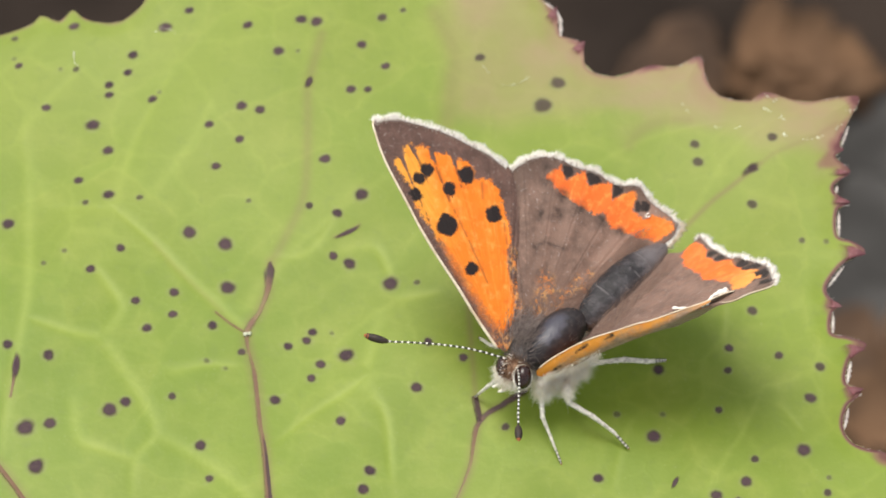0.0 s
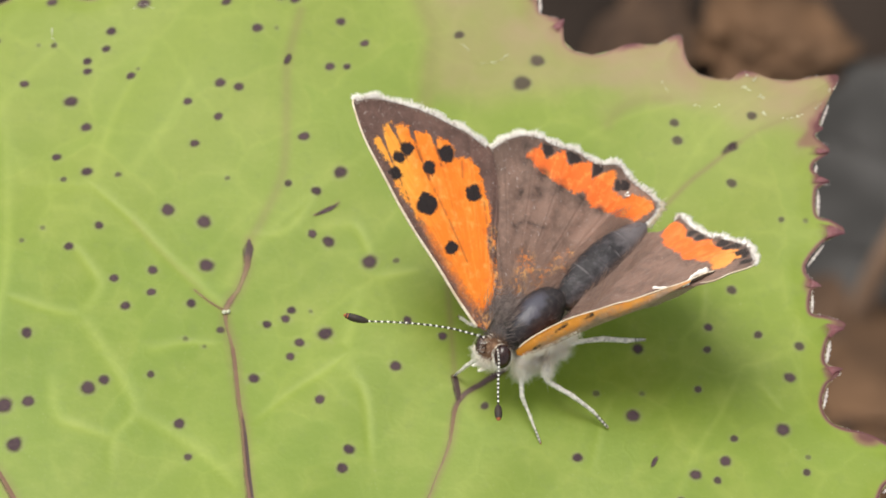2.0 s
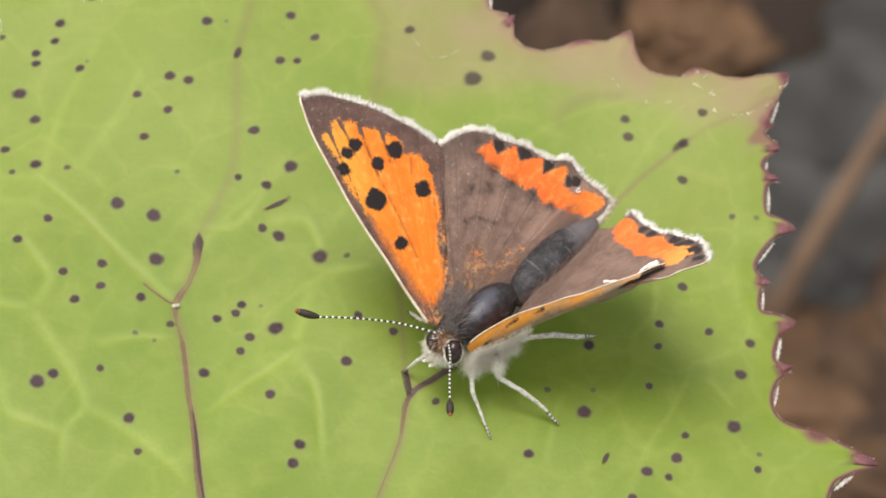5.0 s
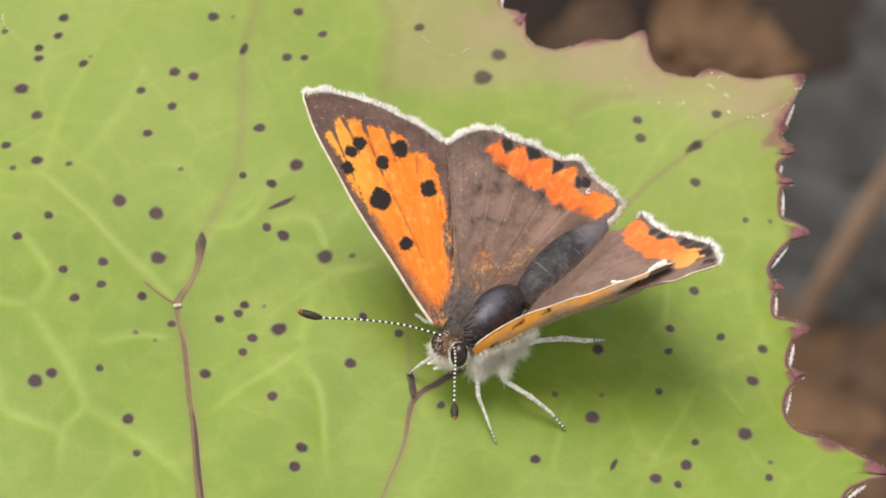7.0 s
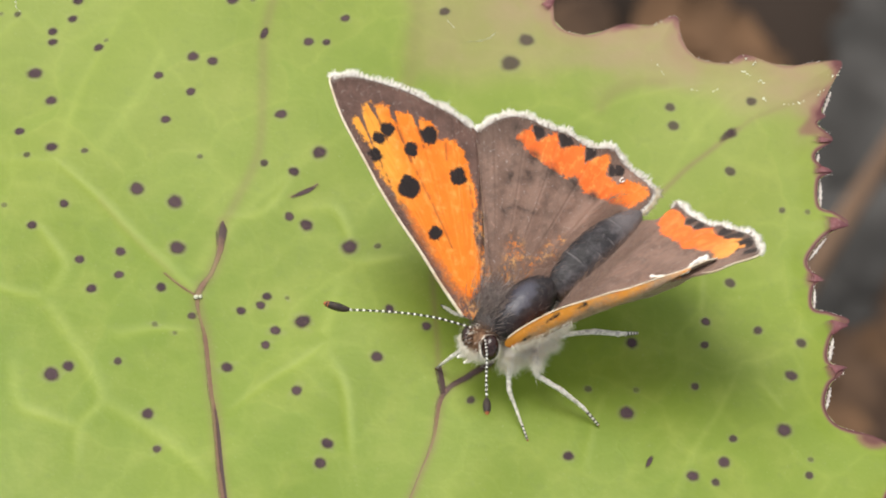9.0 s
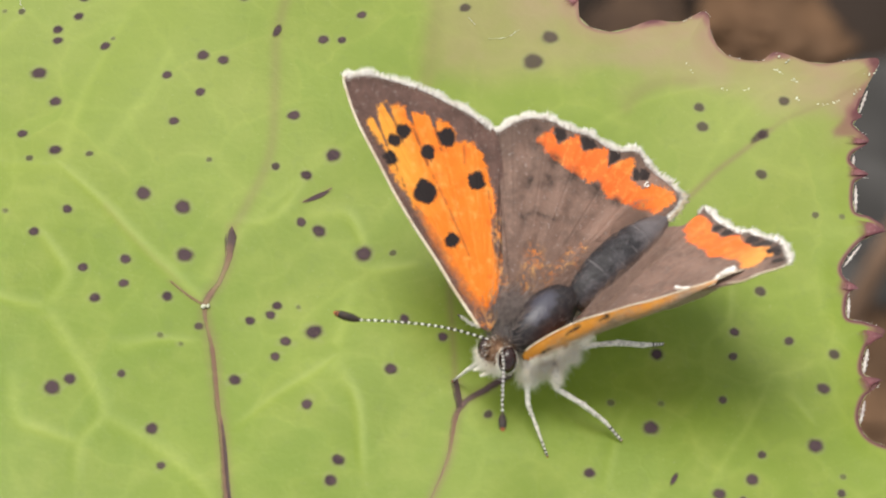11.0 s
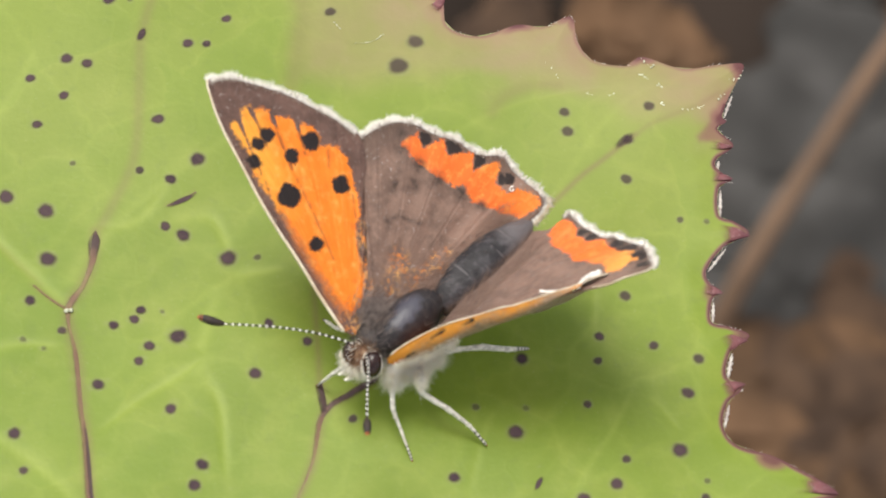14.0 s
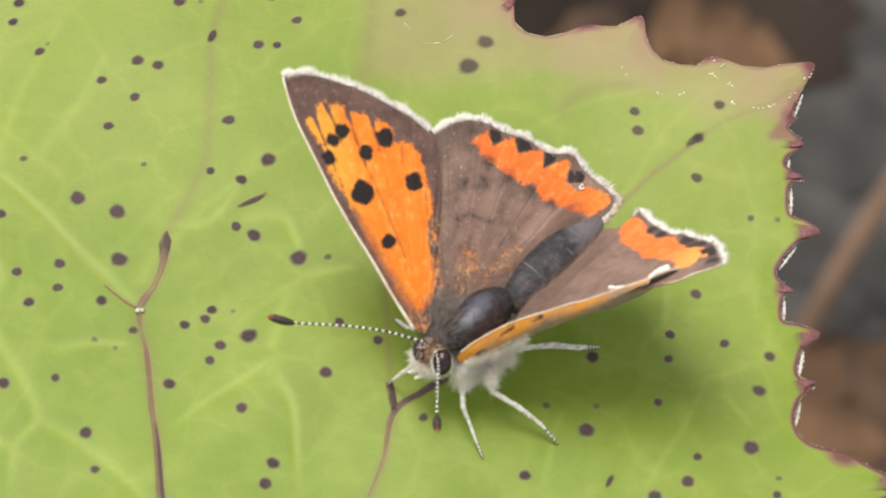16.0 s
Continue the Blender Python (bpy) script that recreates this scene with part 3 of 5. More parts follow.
PALE_VEINS_B = [
    (0.33, 0.9, [(-10.72, -5.45), (-13.42, -2.76), (-16.31, 0.49), (-19.20, 3.22)]),
    (0.33, 0.9, [(-15.11, -7.95), (-13.21, -7.41), (-11.52, -7.44)]),
    (0.33, 0.9, [(-2.70, -3.21), (-0.10, -2.84)]),
    (0.33, 0.9, [(-18.41, -4.92), (-18.01, -3.82)]),
    (0.33, 0.9, [(-6.11, 0.01), (-4.01, 0.34), (-3.10, -1.16), (-2.90, -2.18)]),
    (0.33, 0.9, [(-9.61, -0.51), (-7.61, -0.02), (-6.20, 2.03)]),
    (0.33, 0.5, [(-22.32, 2.80), (-18.80, 2.70), (-16.71, 0.86), (-14.42, -1.64), (-12.31, -4.09)]),
    (0.33, 0.5, [(-18.80, 2.70), (-17.82, 7.40), (-15.91, 12.20)]),
]
PALE_VEINS_C = [
    (0.33, 0.5, [(-22.32, 2.80), (-24.23, 7.42), (-22.73, 10.64), (-20.92, 12.63)]),
    (0.33, 0.5, [(-16.70, 3.60), (-14.70, 6.86), (-13.39, 10.01)]),
    (0.33, 0.5, [(-11.51, -4.29), (-7.80, 0.85), (-2.70, 5.43)]),
    (0.22, 0.5, [(13.70, -17.00), (14.80, -14.39), (16.31, -11.85), (17.52, -9.20)]),
    (0.22, 0.5, [(18.42, -9.81), (19.72, -11.69)]),
    (0.22, 0.5, [(15.63, -6.52), (15.73, -3.83), (16.02, -1.87)]),
    (0.22, 0.5, [(9.21, -15.39), (9.81, -12.53), (10.41, -10.95)]),
    (0.22, 0.35, [(7.00, 4.23), (9.91, 6.59), (12.91, 8.02), (16.50, 8.73)]),
]
PALE_VEINS_D = [
    (0.22, 0.35, [(13.60, 1.53), (16.80, 6.89), (20.08, 9.18), (23.39, 9.63)]),
]
PALE_VEINS = PALE_VEINS_A + PALE_VEINS_B + PALE_VEINS_C + PALE_VEINS_D


SPOTS_A = [
    ((-25.15, 14.83, 0.19), (-25.08, 13.34, 0.13), (-24.77, 12.84, 0.23), (-24.68, 1.79, 0.35), (-24.13, -6.34, 0.29), (-22.98, 9.82, 0.26), (-22.87, -11.45, 0.48), (-22.48, -0.96, 0.16), (-22.31, 12.52, 0.13), (-22.14, -13.87, 0.45), (-21.85, -6.95, 0.32), (-21.69, 15.59, 0.29), (-21.55, -11.20, 0.35), (-21.41, 12.51, 0.19), (-21.35, -0.13, 0.16), (-20.85, 4.78, 0.26), (-20.36, 3.21, 0.19), (-20.25, 8.65, 0.39), (-19.82, -1.35, 0.26), (-19.66, -18.14, 0.32), (-19.43, 11.44, 0.26), (-19.39, 10.74, 0.26), (-19.27, 6.84, 0.32), (-19.07, 3.71, 0.32), (-18.38, 12.30, 0.26), (-18.31, -10.38, 0.42)),
]
SPOTS_B = [
    ((-18.21, 0.09, 0.26), (-18.14, 13.52, 0.29), (-17.46, -9.88, 0.32), (-17.28, 3.49, 0.19), (-17.21, -3.28, 0.26), (-16.85, 10.39, 0.26), (-16.50, -5.05, 0.29), (-16.47, 10.86, 0.13), (-16.33, 15.46, 0.35), (-15.09, -4.15, 0.26), (-15.09, -2.69, 0.29), (-14.95, 16.67, 0.26), (-14.91, -9.49, 0.23), (-14.38, 1.27, 0.39), (-13.66, -18.48, 0.32), (-13.48, 8.42, 0.26), (-13.25, -12.49, 0.32), (-13.09, -7.18, 0.16), (-13.01, 5.64, 0.26), (-12.85, -4.91, 0.29), (-12.69, -14.57, 0.23), (-12.31, 0.50, 0.42), (-12.08, -2.42, 0.42), (-12.02, -7.63, 0.13), (-11.70, 7.45, 0.26), (-11.66, 9.69, 0.32)),
]
SPOTS_C = [
    ((-11.47, 15.47, 0.29), (-11.17, -6.56, 0.23), (-11.07, 3.38, 0.16), (-10.58, 9.45, 0.29), (-9.60, 13.52, 0.32), (-9.25, -9.57, 0.32), (-8.61, -6.13, 0.26), (-8.48, 13.55, 0.13), (-8.33, 15.81, 0.32), (-7.61, 2.94, 0.23), (-7.59, -5.76, 0.26), (-7.43, 15.67, 0.35), (-7.28, -8.22, 0.26), (-7.28, -5.22, 0.26), (-6.79, -7.31, 0.29), (-6.77, 6.11, 0.32), (-6.20, -5.30, 0.13), (-6.19, -0.33, 0.26), (-6.00, 2.44, 0.29), (-5.60, -11.04, 0.29), (-5.36, -6.78, 0.42), (-5.35, 10.97, 0.29), (-5.26, -0.83, 0.35), (-4.76, 14.16, 0.29), (-4.64, 3.69, 0.39), (-4.56, -17.74, 0.32)),
]
SPOTS_D = [
    ((-4.36, 10.97, 0.23), (-4.32, -15.26, 0.32), (-3.96, -14.12, 0.32), (-3.59, 16.15, 0.29), (-3.36, 12.64, 0.26), (-2.95, -2.15, 0.45), (-2.36, 16.72, 0.19), (-1.46, -8.97, 0.32), (-1.46, -2.16, 0.19), (-0.82, -6.09, 0.26), (1.13, -7.09, 0.26), (2.14, 13.31, 0.29), (3.43, -11.51, 0.23), (5.77, 10.04, 0.52), (6.68, 11.65, 0.42), (8.44, -14.59, 0.29), (9.55, -10.70, 0.19), (11.53, -12.00, 0.39), (11.91, -7.84, 0.32), (11.97, -18.07, 0.23), (12.07, -10.62, 0.16), (13.95, -17.34, 0.26), (14.49, 7.18, 0.29), (14.61, 5.96, 0.32), (14.80, -15.72, 0.32), (15.16, -10.33, 0.23)),
]
SPOTS_E = [
    ((15.77, -7.76, 0.23), (15.89, -6.32, 0.26), (15.98, -16.05, 0.23), (16.46, -14.87, 0.32), (16.99, -13.47, 0.23), (17.30, -3.87, 0.29), (17.58, 3.01, 0.29), (17.74, 5.41, 0.29), (18.63, -6.83, 0.26), (18.92, 7.51, 0.29), (19.71, -12.83, 0.39), (20.23, -9.56, 0.32), (20.31, 0.74, 0.19), (20.85, -15.48, 0.23), (20.87, -7.57, 0.29), (20.98, -14.53, 0.16), (21.68, 0.66, 0.16)),
]
SPOTS = SPOTS_A + SPOTS_B + SPOTS_C + SPOTS_D + SPOTS_E


def leaf_height(xy):
    x, y = xy[:, 0], xy[:, 1]
    z = 0.22 * np.sin(x * 0.21 + 0.4) * np.cos(y * 0.17 + 1.0) + 0.10 * np.sin(x * 0.55 - y * 0.4)
    return z - 0.1


# the browned corner of the blade, bounded by veins
TINTED = [(-0.5, 17.5), (-0.3, 22.0), (6.0, 22.0), (6.8, 16.0), (10.4, 12.5), (15.1, 13.0), (18.5, 11.0), (24.0, 10.5), (22.5, 6.0), (17.7, 6.5), (12.9, 8.7), (10.3, 7.8), (7.0, 8.8), (3.1, 8.4), (0.4, 9.2), (0.2, 13.8)]

# patches between the veins that have stayed green
GREEN_ISLANDS = [[(8.0, 9.4), (10.0, 10.0), (11.5, 9.5), (11.6, 8.7), (10.2, 7.9), (8.0, 7.5)], [(13.6, 8.5), (16.8, 8.0), (18.0, 6.4), (16.2, 5.4), (13.4, 6.4)], [(19.0, 6.2), (21.0, 6.9), (22.0, 6.4), (21.0, 5.0), (19.0, 4.8)]]


def leaf():
    margin = spline(outline, 1900, closed=True)
    turn = np.unwrap(np.arctan2(*(margin - HUB).T[::-1]))
    far = np.hypot(*(margin - HUB).T)
    turn = np.maximum.accumulate(turn)  # the fan never folds back on itself
    turn = 0.9994 * turn + 0.0006 * np.linspace(turn[0], turn[0] + 2 * np.pi, len(turn))
    margin = HUB + far[:, None] * np.stack([np.cos(turn), np.sin(turn)], 1)
    rr = np.linspace(0, 1, 200) ** 0.72
    rim = np.vstack([margin, margin[:1]])
    xy = HUB + rr[:, None, None] * (rim - HUB)
    flat = xy.reshape(-1, 2)
    z = leaf_height(flat)
    pale, purple = np.zeros(len(flat)), np.zeros(len(flat))
    near = (flat[:, 1] > -24) & (flat[:, 0] > -30)
    for width, strength, line in PALE_VEINS:
        d, along = line_distance(flat[near], spline(line, 4 * len(line)))
        pale[near] = np.maximum(pale[near], strength * (0.3 + 0.7 * np.sqrt(np.sin(np.pi * np.clip(along, 0.0, 1.0)))) * np.exp(-(d / (width * (1.15 - 0.5 * along))) ** 2))
    for width, depth, dark, line in PURPLE_VEINS:
        d, t = line_distance(flat[near], spline(line, 5 * len(line)))
        purple[near] = np.maximum(purple[near], depth * np.exp(-(d / width) ** 2))
    halo = np.zeros(len(flat))
    for group in SPOTS:
        for x, y, r in group:
            d = np.hypot(flat[:, 0] - x, flat[:, 1] - y)
            halo = np.maximum(halo, smooth(-d, -1.55 * r, -1.0 * r))
    z -= 0.04 * pale
    edge = np.full(len(flat), 9.0)
    close = near & (np.repeat(rr, len(rim)) > 0.62)
    edge[close], _ = line_distance(flat[close], margin[::3])
    z += -0.12 * np.exp(-(edge / 0.7) ** 2)
    tint = np.zeros(len(flat))
    high = near & (flat[:, 1] > 2) & (flat[:, 0] > -5)
    tint[high] = 0.76 * smooth(inside(flat[high], TINTED), -1.0, 2.4)
    blush = smooth(flat[:, 0], 1.0, 8.0) * smooth(flat[:, 1], 4.0, 8.0) * smooth(-edge, -3.6, -0.2)
    tint = np.maximum(tint, 0.95 * blush)
    for island in GREEN_ISLANDS:
        tint[high] *= 1 - 0.75 * smooth(inside(flat[high], island), -0.5, 0.7)
    reach = np.full(len(flat), 9.0)
    crown = reach.copy()
    for k, p in enumerate(TIPS):
        away = np.hypot(flat[:, 0] - p[0], flat[:, 1] - p[1])
        if k < 10:
            reach = np.minimum(reach, away)
        else:
            crown = np.minimum(crown, away)
    redness = np.maximum(smooth(-edge, -0.40, 0.02) * 0.60, 0.95 * smooth(-reach, -1.35, -0.35))
    redness = np.maximum(redness, 0.95 * smooth(-crown, -1.7, -0.1) * smooth(-edge, -0.75, -0.05))
    band = (flat[:, 0] > 19.0) & (flat[:, 1] < 8.0)
    redness[band] = np.maximum(redness[band], 1.2 * smooth(-edge[band], -0.36, 0.02))
    corner_red = inside(flat, [(23.9, 9.6), (23.0, 8.6), (22.3, 6.9), (21.35, 5.75), (21.5, 5.45), (22.6, 5.55), (23.4, 5.2), (23.6, 8.0)])
    redness = np.maximum(redness, 0.72 * smooth(corner_red, -0.45, 0.30))
    redness[flat[:, 0] < -14] *= 0.75
    top = np.dstack([xy, z.reshape(xy.shape[:2])])
    me = grid_mesh("blade", top)
    # the y ramp paints in brighter light; the x terms are paler leaf colour
    for k, v in (("pale", pale), ("purple", purple), ("tint", tint), ("margin", redness), ("halo", halo), ("lit_pale", np.maximum(0.38 * smooth(flat[:, 1], -7.0, 14.0), 0.50 * smooth(flat[:, 0], 3.0, 15.0) * smooth(flat[:, 1], -6.0, 3.0) + 0.28 * smooth(flat[:, 0], 8.0, 14.0) * smooth(flat[:, 1], 1.0, 6.0)))):
        put(me, k, v)
    stem = new("leaf")
    tagged(stem, "light green toothed leaf with dark purple spots", "leaf")
    link("blade", me, LEAF, stem)
    low = HUB + np.linspace(0, 1, 24)[:, None, None] * (rim[::10] - HUB)
    lz = leaf_height(low.reshape(-1, 2)).reshape(low.shape[:2]) - 0.45
    lz[-2] += 0.12
    lz[-1] = leaf_height(low[-1]) - 0.13
    link("underside", grid_mesh("underside", np.dstack([low, lz])[:, ::-1]), PETIOLE, stem, "dull green leaf underside")
    return stem


TIPS = [p for i, p in enumerate(EDGE_RIGHT) if i in (0, 3, 5, 8, 12, 16, 20, 23, 27, 29)] + [p for i, p in enumerate(EDGE_TOP) if i in (2, 4, 7, 9, 13, 16)]
big_leaf = leaf()


def rib(line, width, dark):
    """A vein that stands out of the blade as a flat rib."""
    n = 14 * len(line)
    p = spline(line, n)
    t = np.linspace(0, 1, n)
    shade = np.interp(t, np.linspace(0, 1, len(dark)), dark)
    w = 1.25 * width * (0.42 + 0.58 * shade) * np.clip(np.sin(np.pi * np.clip(t, 0, 0.5) * 1.0) * 6 + 0.15, 0, 1)
    w = w * (1 + 0.08 * np.sin(t * 2.3 * len(line) + 2 * width) + 0.06 * np.sin(t * len(line)))
    z = leaf_height(p) - 0.01
    sides = 16
    pts = np.column_stack([p, z])
    path, radii = np.vstack([pts[:1], pts, pts[-1:]]), np.r_[1e-4, w, 1e-4]
    me = grid_mesh("vein", tube_points(path, radii, sides, 0.11))
    put(me, "dark", np.repeat(np.r_[shade[0], shade, shade[-1]], sides + 1))
    put(me, "side", np.tile(np.abs(np.cos(np.linspace(0, 2 * np.pi, sides + 1))), n + 2))
    link("vein", me, VEIN, big_leaf, "brown and purple leaf vein")


for width, depth, dark, line in PURPLE_VEINS:
    if dark:
        rib(line, width, dark)


def on_leaf(x, y):
    return float(leaf_height(np.array([[x, y]]))[0])


def spot(x, y, rx, ry, turn, seed):
    """A dark fleck in the leaf's skin that follows its surface; it fades out at its rim."""
    rng = np.random.default_rng(seed)
    ang = np.linspace(0, 2 * np.pi, 29)
    ph = rng.uniform(0, 6.28, 3)
    wob = 1 + 0.045 * np.sin(2 * ang + ph[0]) + 0.03 * np.sin(3 * ang + ph[1]) + 0.02 * np.sin(5 * ang + ph[2])
    rr = np.array([0.0, 0.4, 0.7, 0.9, 1.05, 1.25, 1.5])
    c, s = math.cos(turn), math.sin(turn)
    u, v = rx * rr[:, None] * np.cos(ang) * wob, ry * rr[:, None] * np.sin(ang) * wob
    px, py = x + c * u - s * v, y + s * u + c * v
    z = leaf_height(np.stack([px.ravel(), py.ravel()], 1)).reshape(px.shape) + 0.022
    me = grid_mesh("spot", np.dstack([px, py, z]))
    put(me, "rad", np.repeat(rr, 29))
    put(me, "faint", np.full(rr.size * 29, max(float(smooth(np.array(-rx), -0.27, -0.14)), 0.3 * float(smooth(np.array(x + y), 8.0, 17.0)))))
    link("spot", me, SPOT, big_leaf)


k = 0
for group in SPOTS:
    for x, y, r in group:
        k += 1
        if y > 3 and x < 4:
            spot(x, y, r * 1.12, r * 0.92, 0.45 + 0.15 * math.sin(k), k)
        else:
            spot(x, y, r * 1.05, r * 1.0, 0.7 * k, k)
# stretched blotches along veins
for x, y, rx, ry, turn in ((-5.4, 1.2, 0.80, 0.15, 0.5), (-7.8, 11.4, 0.45, 0.2, 1.2), (12.6, -14.9, 0.42, 0.14, 1.1), (17.55, 5.35, 0.62, 0.22, 0.75),
                           (-23.6, -7.7, 0.8, 0.22, 1.5)):
    k += 1
    spot(x, y, rx, ry, turn, k)


def tooth(tip, back, width, hook, seed):
    """A horn-like purple tooth that grows out of the margin and hooks to a point."""
    tip, back = np.array(tip, float), np.array(back, float)
    d = (tip - back) / np.hypot(*(tip - back))
    side = np.array([-d[1], d[0]])
    root = back - 0.35 * d
    p1 = back + 0.45 * (tip - back) - hook * side
    z0 = on_leaf(*back)
    path = spline([(*root, z0 - 0.14), (*p1, z0 - 0.10), (*(tip + 0.04 * d), z0 - 0.06)], 16)
    t = np.linspace(0, 1, 16)
    radii = width * np.clip(1.0 - t**1.25, 0.05, 1) * (1 + 0.08 * np.sin(9 * t + seed))
    ob = tube("tooth", path, radii, TOOTH, big_leaf, "purple spiny leaf tooth", 18, 0.36)
    put(ob.data, "along", np.repeat(np.r_[0.0, t, 1.0], 19))


TEETH = [
    ((23.21, 5.26), (22.31, 5.42), 0.40, 0.05), ((23.17, 3.29), (22.21, 3.45), 0.42, -0.05),
    ((23.85, -0.16), (22.5, -0.05), 0.80, -0.10), ((22.31, -3.62), (21.55, -3.40), 0.40, 0.0), ((23.41, -6.41), (22.3, -6.60), 0.68, -0.10),
    ((23.2, -8.94), (22.2, -9.36), 0.52, -0.18), ((6.69, 17.05), (6.1, 16.1), 0.42, 0.06), ((8.28, 14.66), (7.55, 13.9), 0.46, 0.08),
    ((27.4, -15.2), (25.6, -14.7), 0.70, -0.1),
]
for k, (tip, back, width, hook) in enumerate(TEETH):
    tooth(tip, back, width, hook, k)


def wool_rim(i0, i1, width, points):
    """The pale woolly rim that shows in the hollows between teeth."""
    line = spline(points[i0:i1], 16)
    z = leaf_height(line) - 0.34
    tube("rim", np.column_stack([line[:, 0] + 0.10, line[:, 1] - 0.02, z]), 1.05 * width * np.sin(np.linspace(0.25, 2.9, 16)) * (0.8 + 0.4 * np.sin(np.arange(16) * 2.3)), WOOL, big_leaf, "white woolly leaf rim", 7)


for i0, i1, w in ((1, 3, 0.10), (6, 8, 0.10), (9, 11, 0.11), (13, 15, 0.10), (17, 19, 0.10), (21, 23, 0.14), (24, 26, 0.11)):
    wool_rim(i0, i1, w, EDGE_RIGHT)
wool_rim(1, 4, 0.15, EDGE_TOP)
wool_rim(30, 32, 0.15, EDGE_RIGHT)



def margin_hair():
    """Short white hairs in clumps along the toothed margin."""
    rng = np.random.default_rng(31)
    for line, count in ((spline(EDGE_RIGHT, 500), 420), (spline(EDGE_TOP, 400), 260)):
        i = rng.integers(2, len(line) - 2, count)
        i = i[np.sin(i * 0.21) + np.sin(i * 0.083 + 2) + 0.5 * rng.normal(size=count) > 0.3]
        t = line[np.minimum(i + 2, len(line) - 1)] - line[i - 2]
        out = np.stack([t[:, 1], -t[:, 0]], 1)
        out *= np.sign((out * (line[i] - HUB)).sum(1))[:, None]
        out /= np.linalg.norm(out, axis=1)[:, None] + 1e-9
        root = np.column_stack([line[i], leaf_height(line[i]) - 0.16])
        way = np.column_stack([out, np.full(len(i), 0.35)]) + 0.55 * rng.normal(size=(len(i), 3))
        hairs("margin_hair", root, way, rng.uniform(0.06, 0.17, len(i)), 0.014, WOOL, big_leaf, "short white hairs on the leaf margin", 0.4, 9)


margin_hair()

# tiny white scratches, their glints put in as white slivers and crumbs, and a speck
for pts in (((-21.62, 13.73), (-21.52, 13.03), (-21.22, 12.63)), ((3.41, 11.43), (4.31, 11.57), (5.01, 12.08)), ((2.30, 12.74), (2.70, 12.28)), ((-17.01, 15.00), (-16.41, 15.39), (-15.71, 15.10))):
    line = spline(pts, 14)
    line += 0.025 * np.random.default_rng(int(abs(pts[0][0]) * 10)).normal(size=line.shape)
    tube("scratch", np.column_stack([line, leaf_height(line) + 0.02]), 0.002 + 0.040 * np.random.default_rng(int(abs(pts[0][1]) * 30)).uniform(0, 1, 14) ** 3, WHITE, big_leaf, "thin white scratch and its glint", 6)


def glint_crumbs(line, crumbs, size, seed):
    """Uneven white crumbs that stand for the glints strewn along a scratch of the leaf's skin."""
    rng = np.random.default_rng(seed)
    way = spline(line, 80)
    verts, faces = [], []
    for t in rng.beta(0.8, 0.8, crumbs):
        c = way[int(79 * t)] + 0.05 * rng.normal(size=2)
        r = 0.72 * size * rng.uniform(0.2, 1.0) ** 1.5
        turn, long = rng.uniform(0, np.pi), rng.uniform(1.0, 2.2)
        a = np.linspace(0, 2 * np.pi, 9)[:-1]
        w = r * rng.uniform(0.65, 1.2, 8)
        u, v = long * w * np.cos(a), w * np.sin(a)
        ring = c + np.stack([u * math.cos(turn) - v * math.sin(turn), u * math.sin(turn) + v * math.cos(turn)], 1)
        base = len(verts)
        verts += [(x, y, z) for (x, y), z in zip(ring, leaf_height(ring) - 0.005)]
        verts.append((c[0], c[1], on_leaf(*c) + 0.03 + 0.3 * r))
        faces += [(base + k, base + (k + 1) % 8, base + 8) for k in range(8)]
    me = bpy.data.meshes.new("scratch")
    me.from_pydata([tuple(MM * q for q in p) for p in verts], [], faces)
    for f in me.polygons:
        f.use_smooth = True
    link("scratch", me, WHITE, big_leaf, "scratch glints as white crumbs")


for line, crumbs, size in (([(13.56, 10.31), (13.85, 9.97), (14.05, 9.69), (14.19, 9.31)], 9, 0.060), ([(15.60, 8.63), (15.77, 8.30), (16.0, 8.22)], 8, 0.065),
                           ([(16.77, 8.27), (17.05, 8.30)], 6, 0.075), ([(18.51, 9.60), (18.88, 9.30), (19.22, 9.00), (19.75, 8.74)], 18, 0.080),
                           ([(19.50, 7.79), (19.64, 7.65), (19.69, 7.47)], 8, 0.115), ([(20.52, 7.46), (20.87, 7.34), (21.18, 7.42), (21.78, 7.58)], 11, 0.070),
                           ([(22.39, 7.79), (22.76, 8.19), (23.01, 8.41)], 8, 0.080), ([(18.71, 10.60), (18.75, 10.40), (19.06, 10.02), (19.27, 10.09)], 9, 0.085),
                           ([(23.30, 9.35), (23.60, 9.30), (23.90, 9.60)], 9, 0.075), ([(13.62, 12.50), (13.92, 12.65), (14.23, 12.80)], 8, 0.065)):
    glint_crumbs(line, crumbs, size, 70 + crumbs)
egg("speck", (-10.98, -5.47, on_leaf(-10.98, -5.47) + 0.09), (1, 0.3, 0), (0.15, 0.11, 0.09), WHITE, big_leaf, "white chalky speck", 10, 0.25)
egg("speck", (-10.76, -5.42, on_leaf(-10.76, -5.42) + 0.08), (0.3, 1, 0), (0.12, 0.09, 0.08), WHITE, big_leaf, "white chalky speck", 10, 0.25)
tube("petiole", spline([(-4, -9, -0.8), (-4.5, -14, -85), (2, -36, -240), (14, -70, -424)], 30), np.linspace(1.6, 2.6, 30), PETIOLE, big_leaf, "green leaf stalk", 12)

# ---- the butterfly ----
fly = new("butterfly")
fly.location = (6.3 * MM, -8.2 * MM, 0.0)
tagged(fly, "small copper butterfly with orange and brown wings, basking", "butterfly")
ORIGIN = np.array([6.3, -8.2, 0.0])
AXIS = np.array([0.6863, 0.7273, 0.0])
LEFT = np.array([0.7273, -0.6863, 0.0])
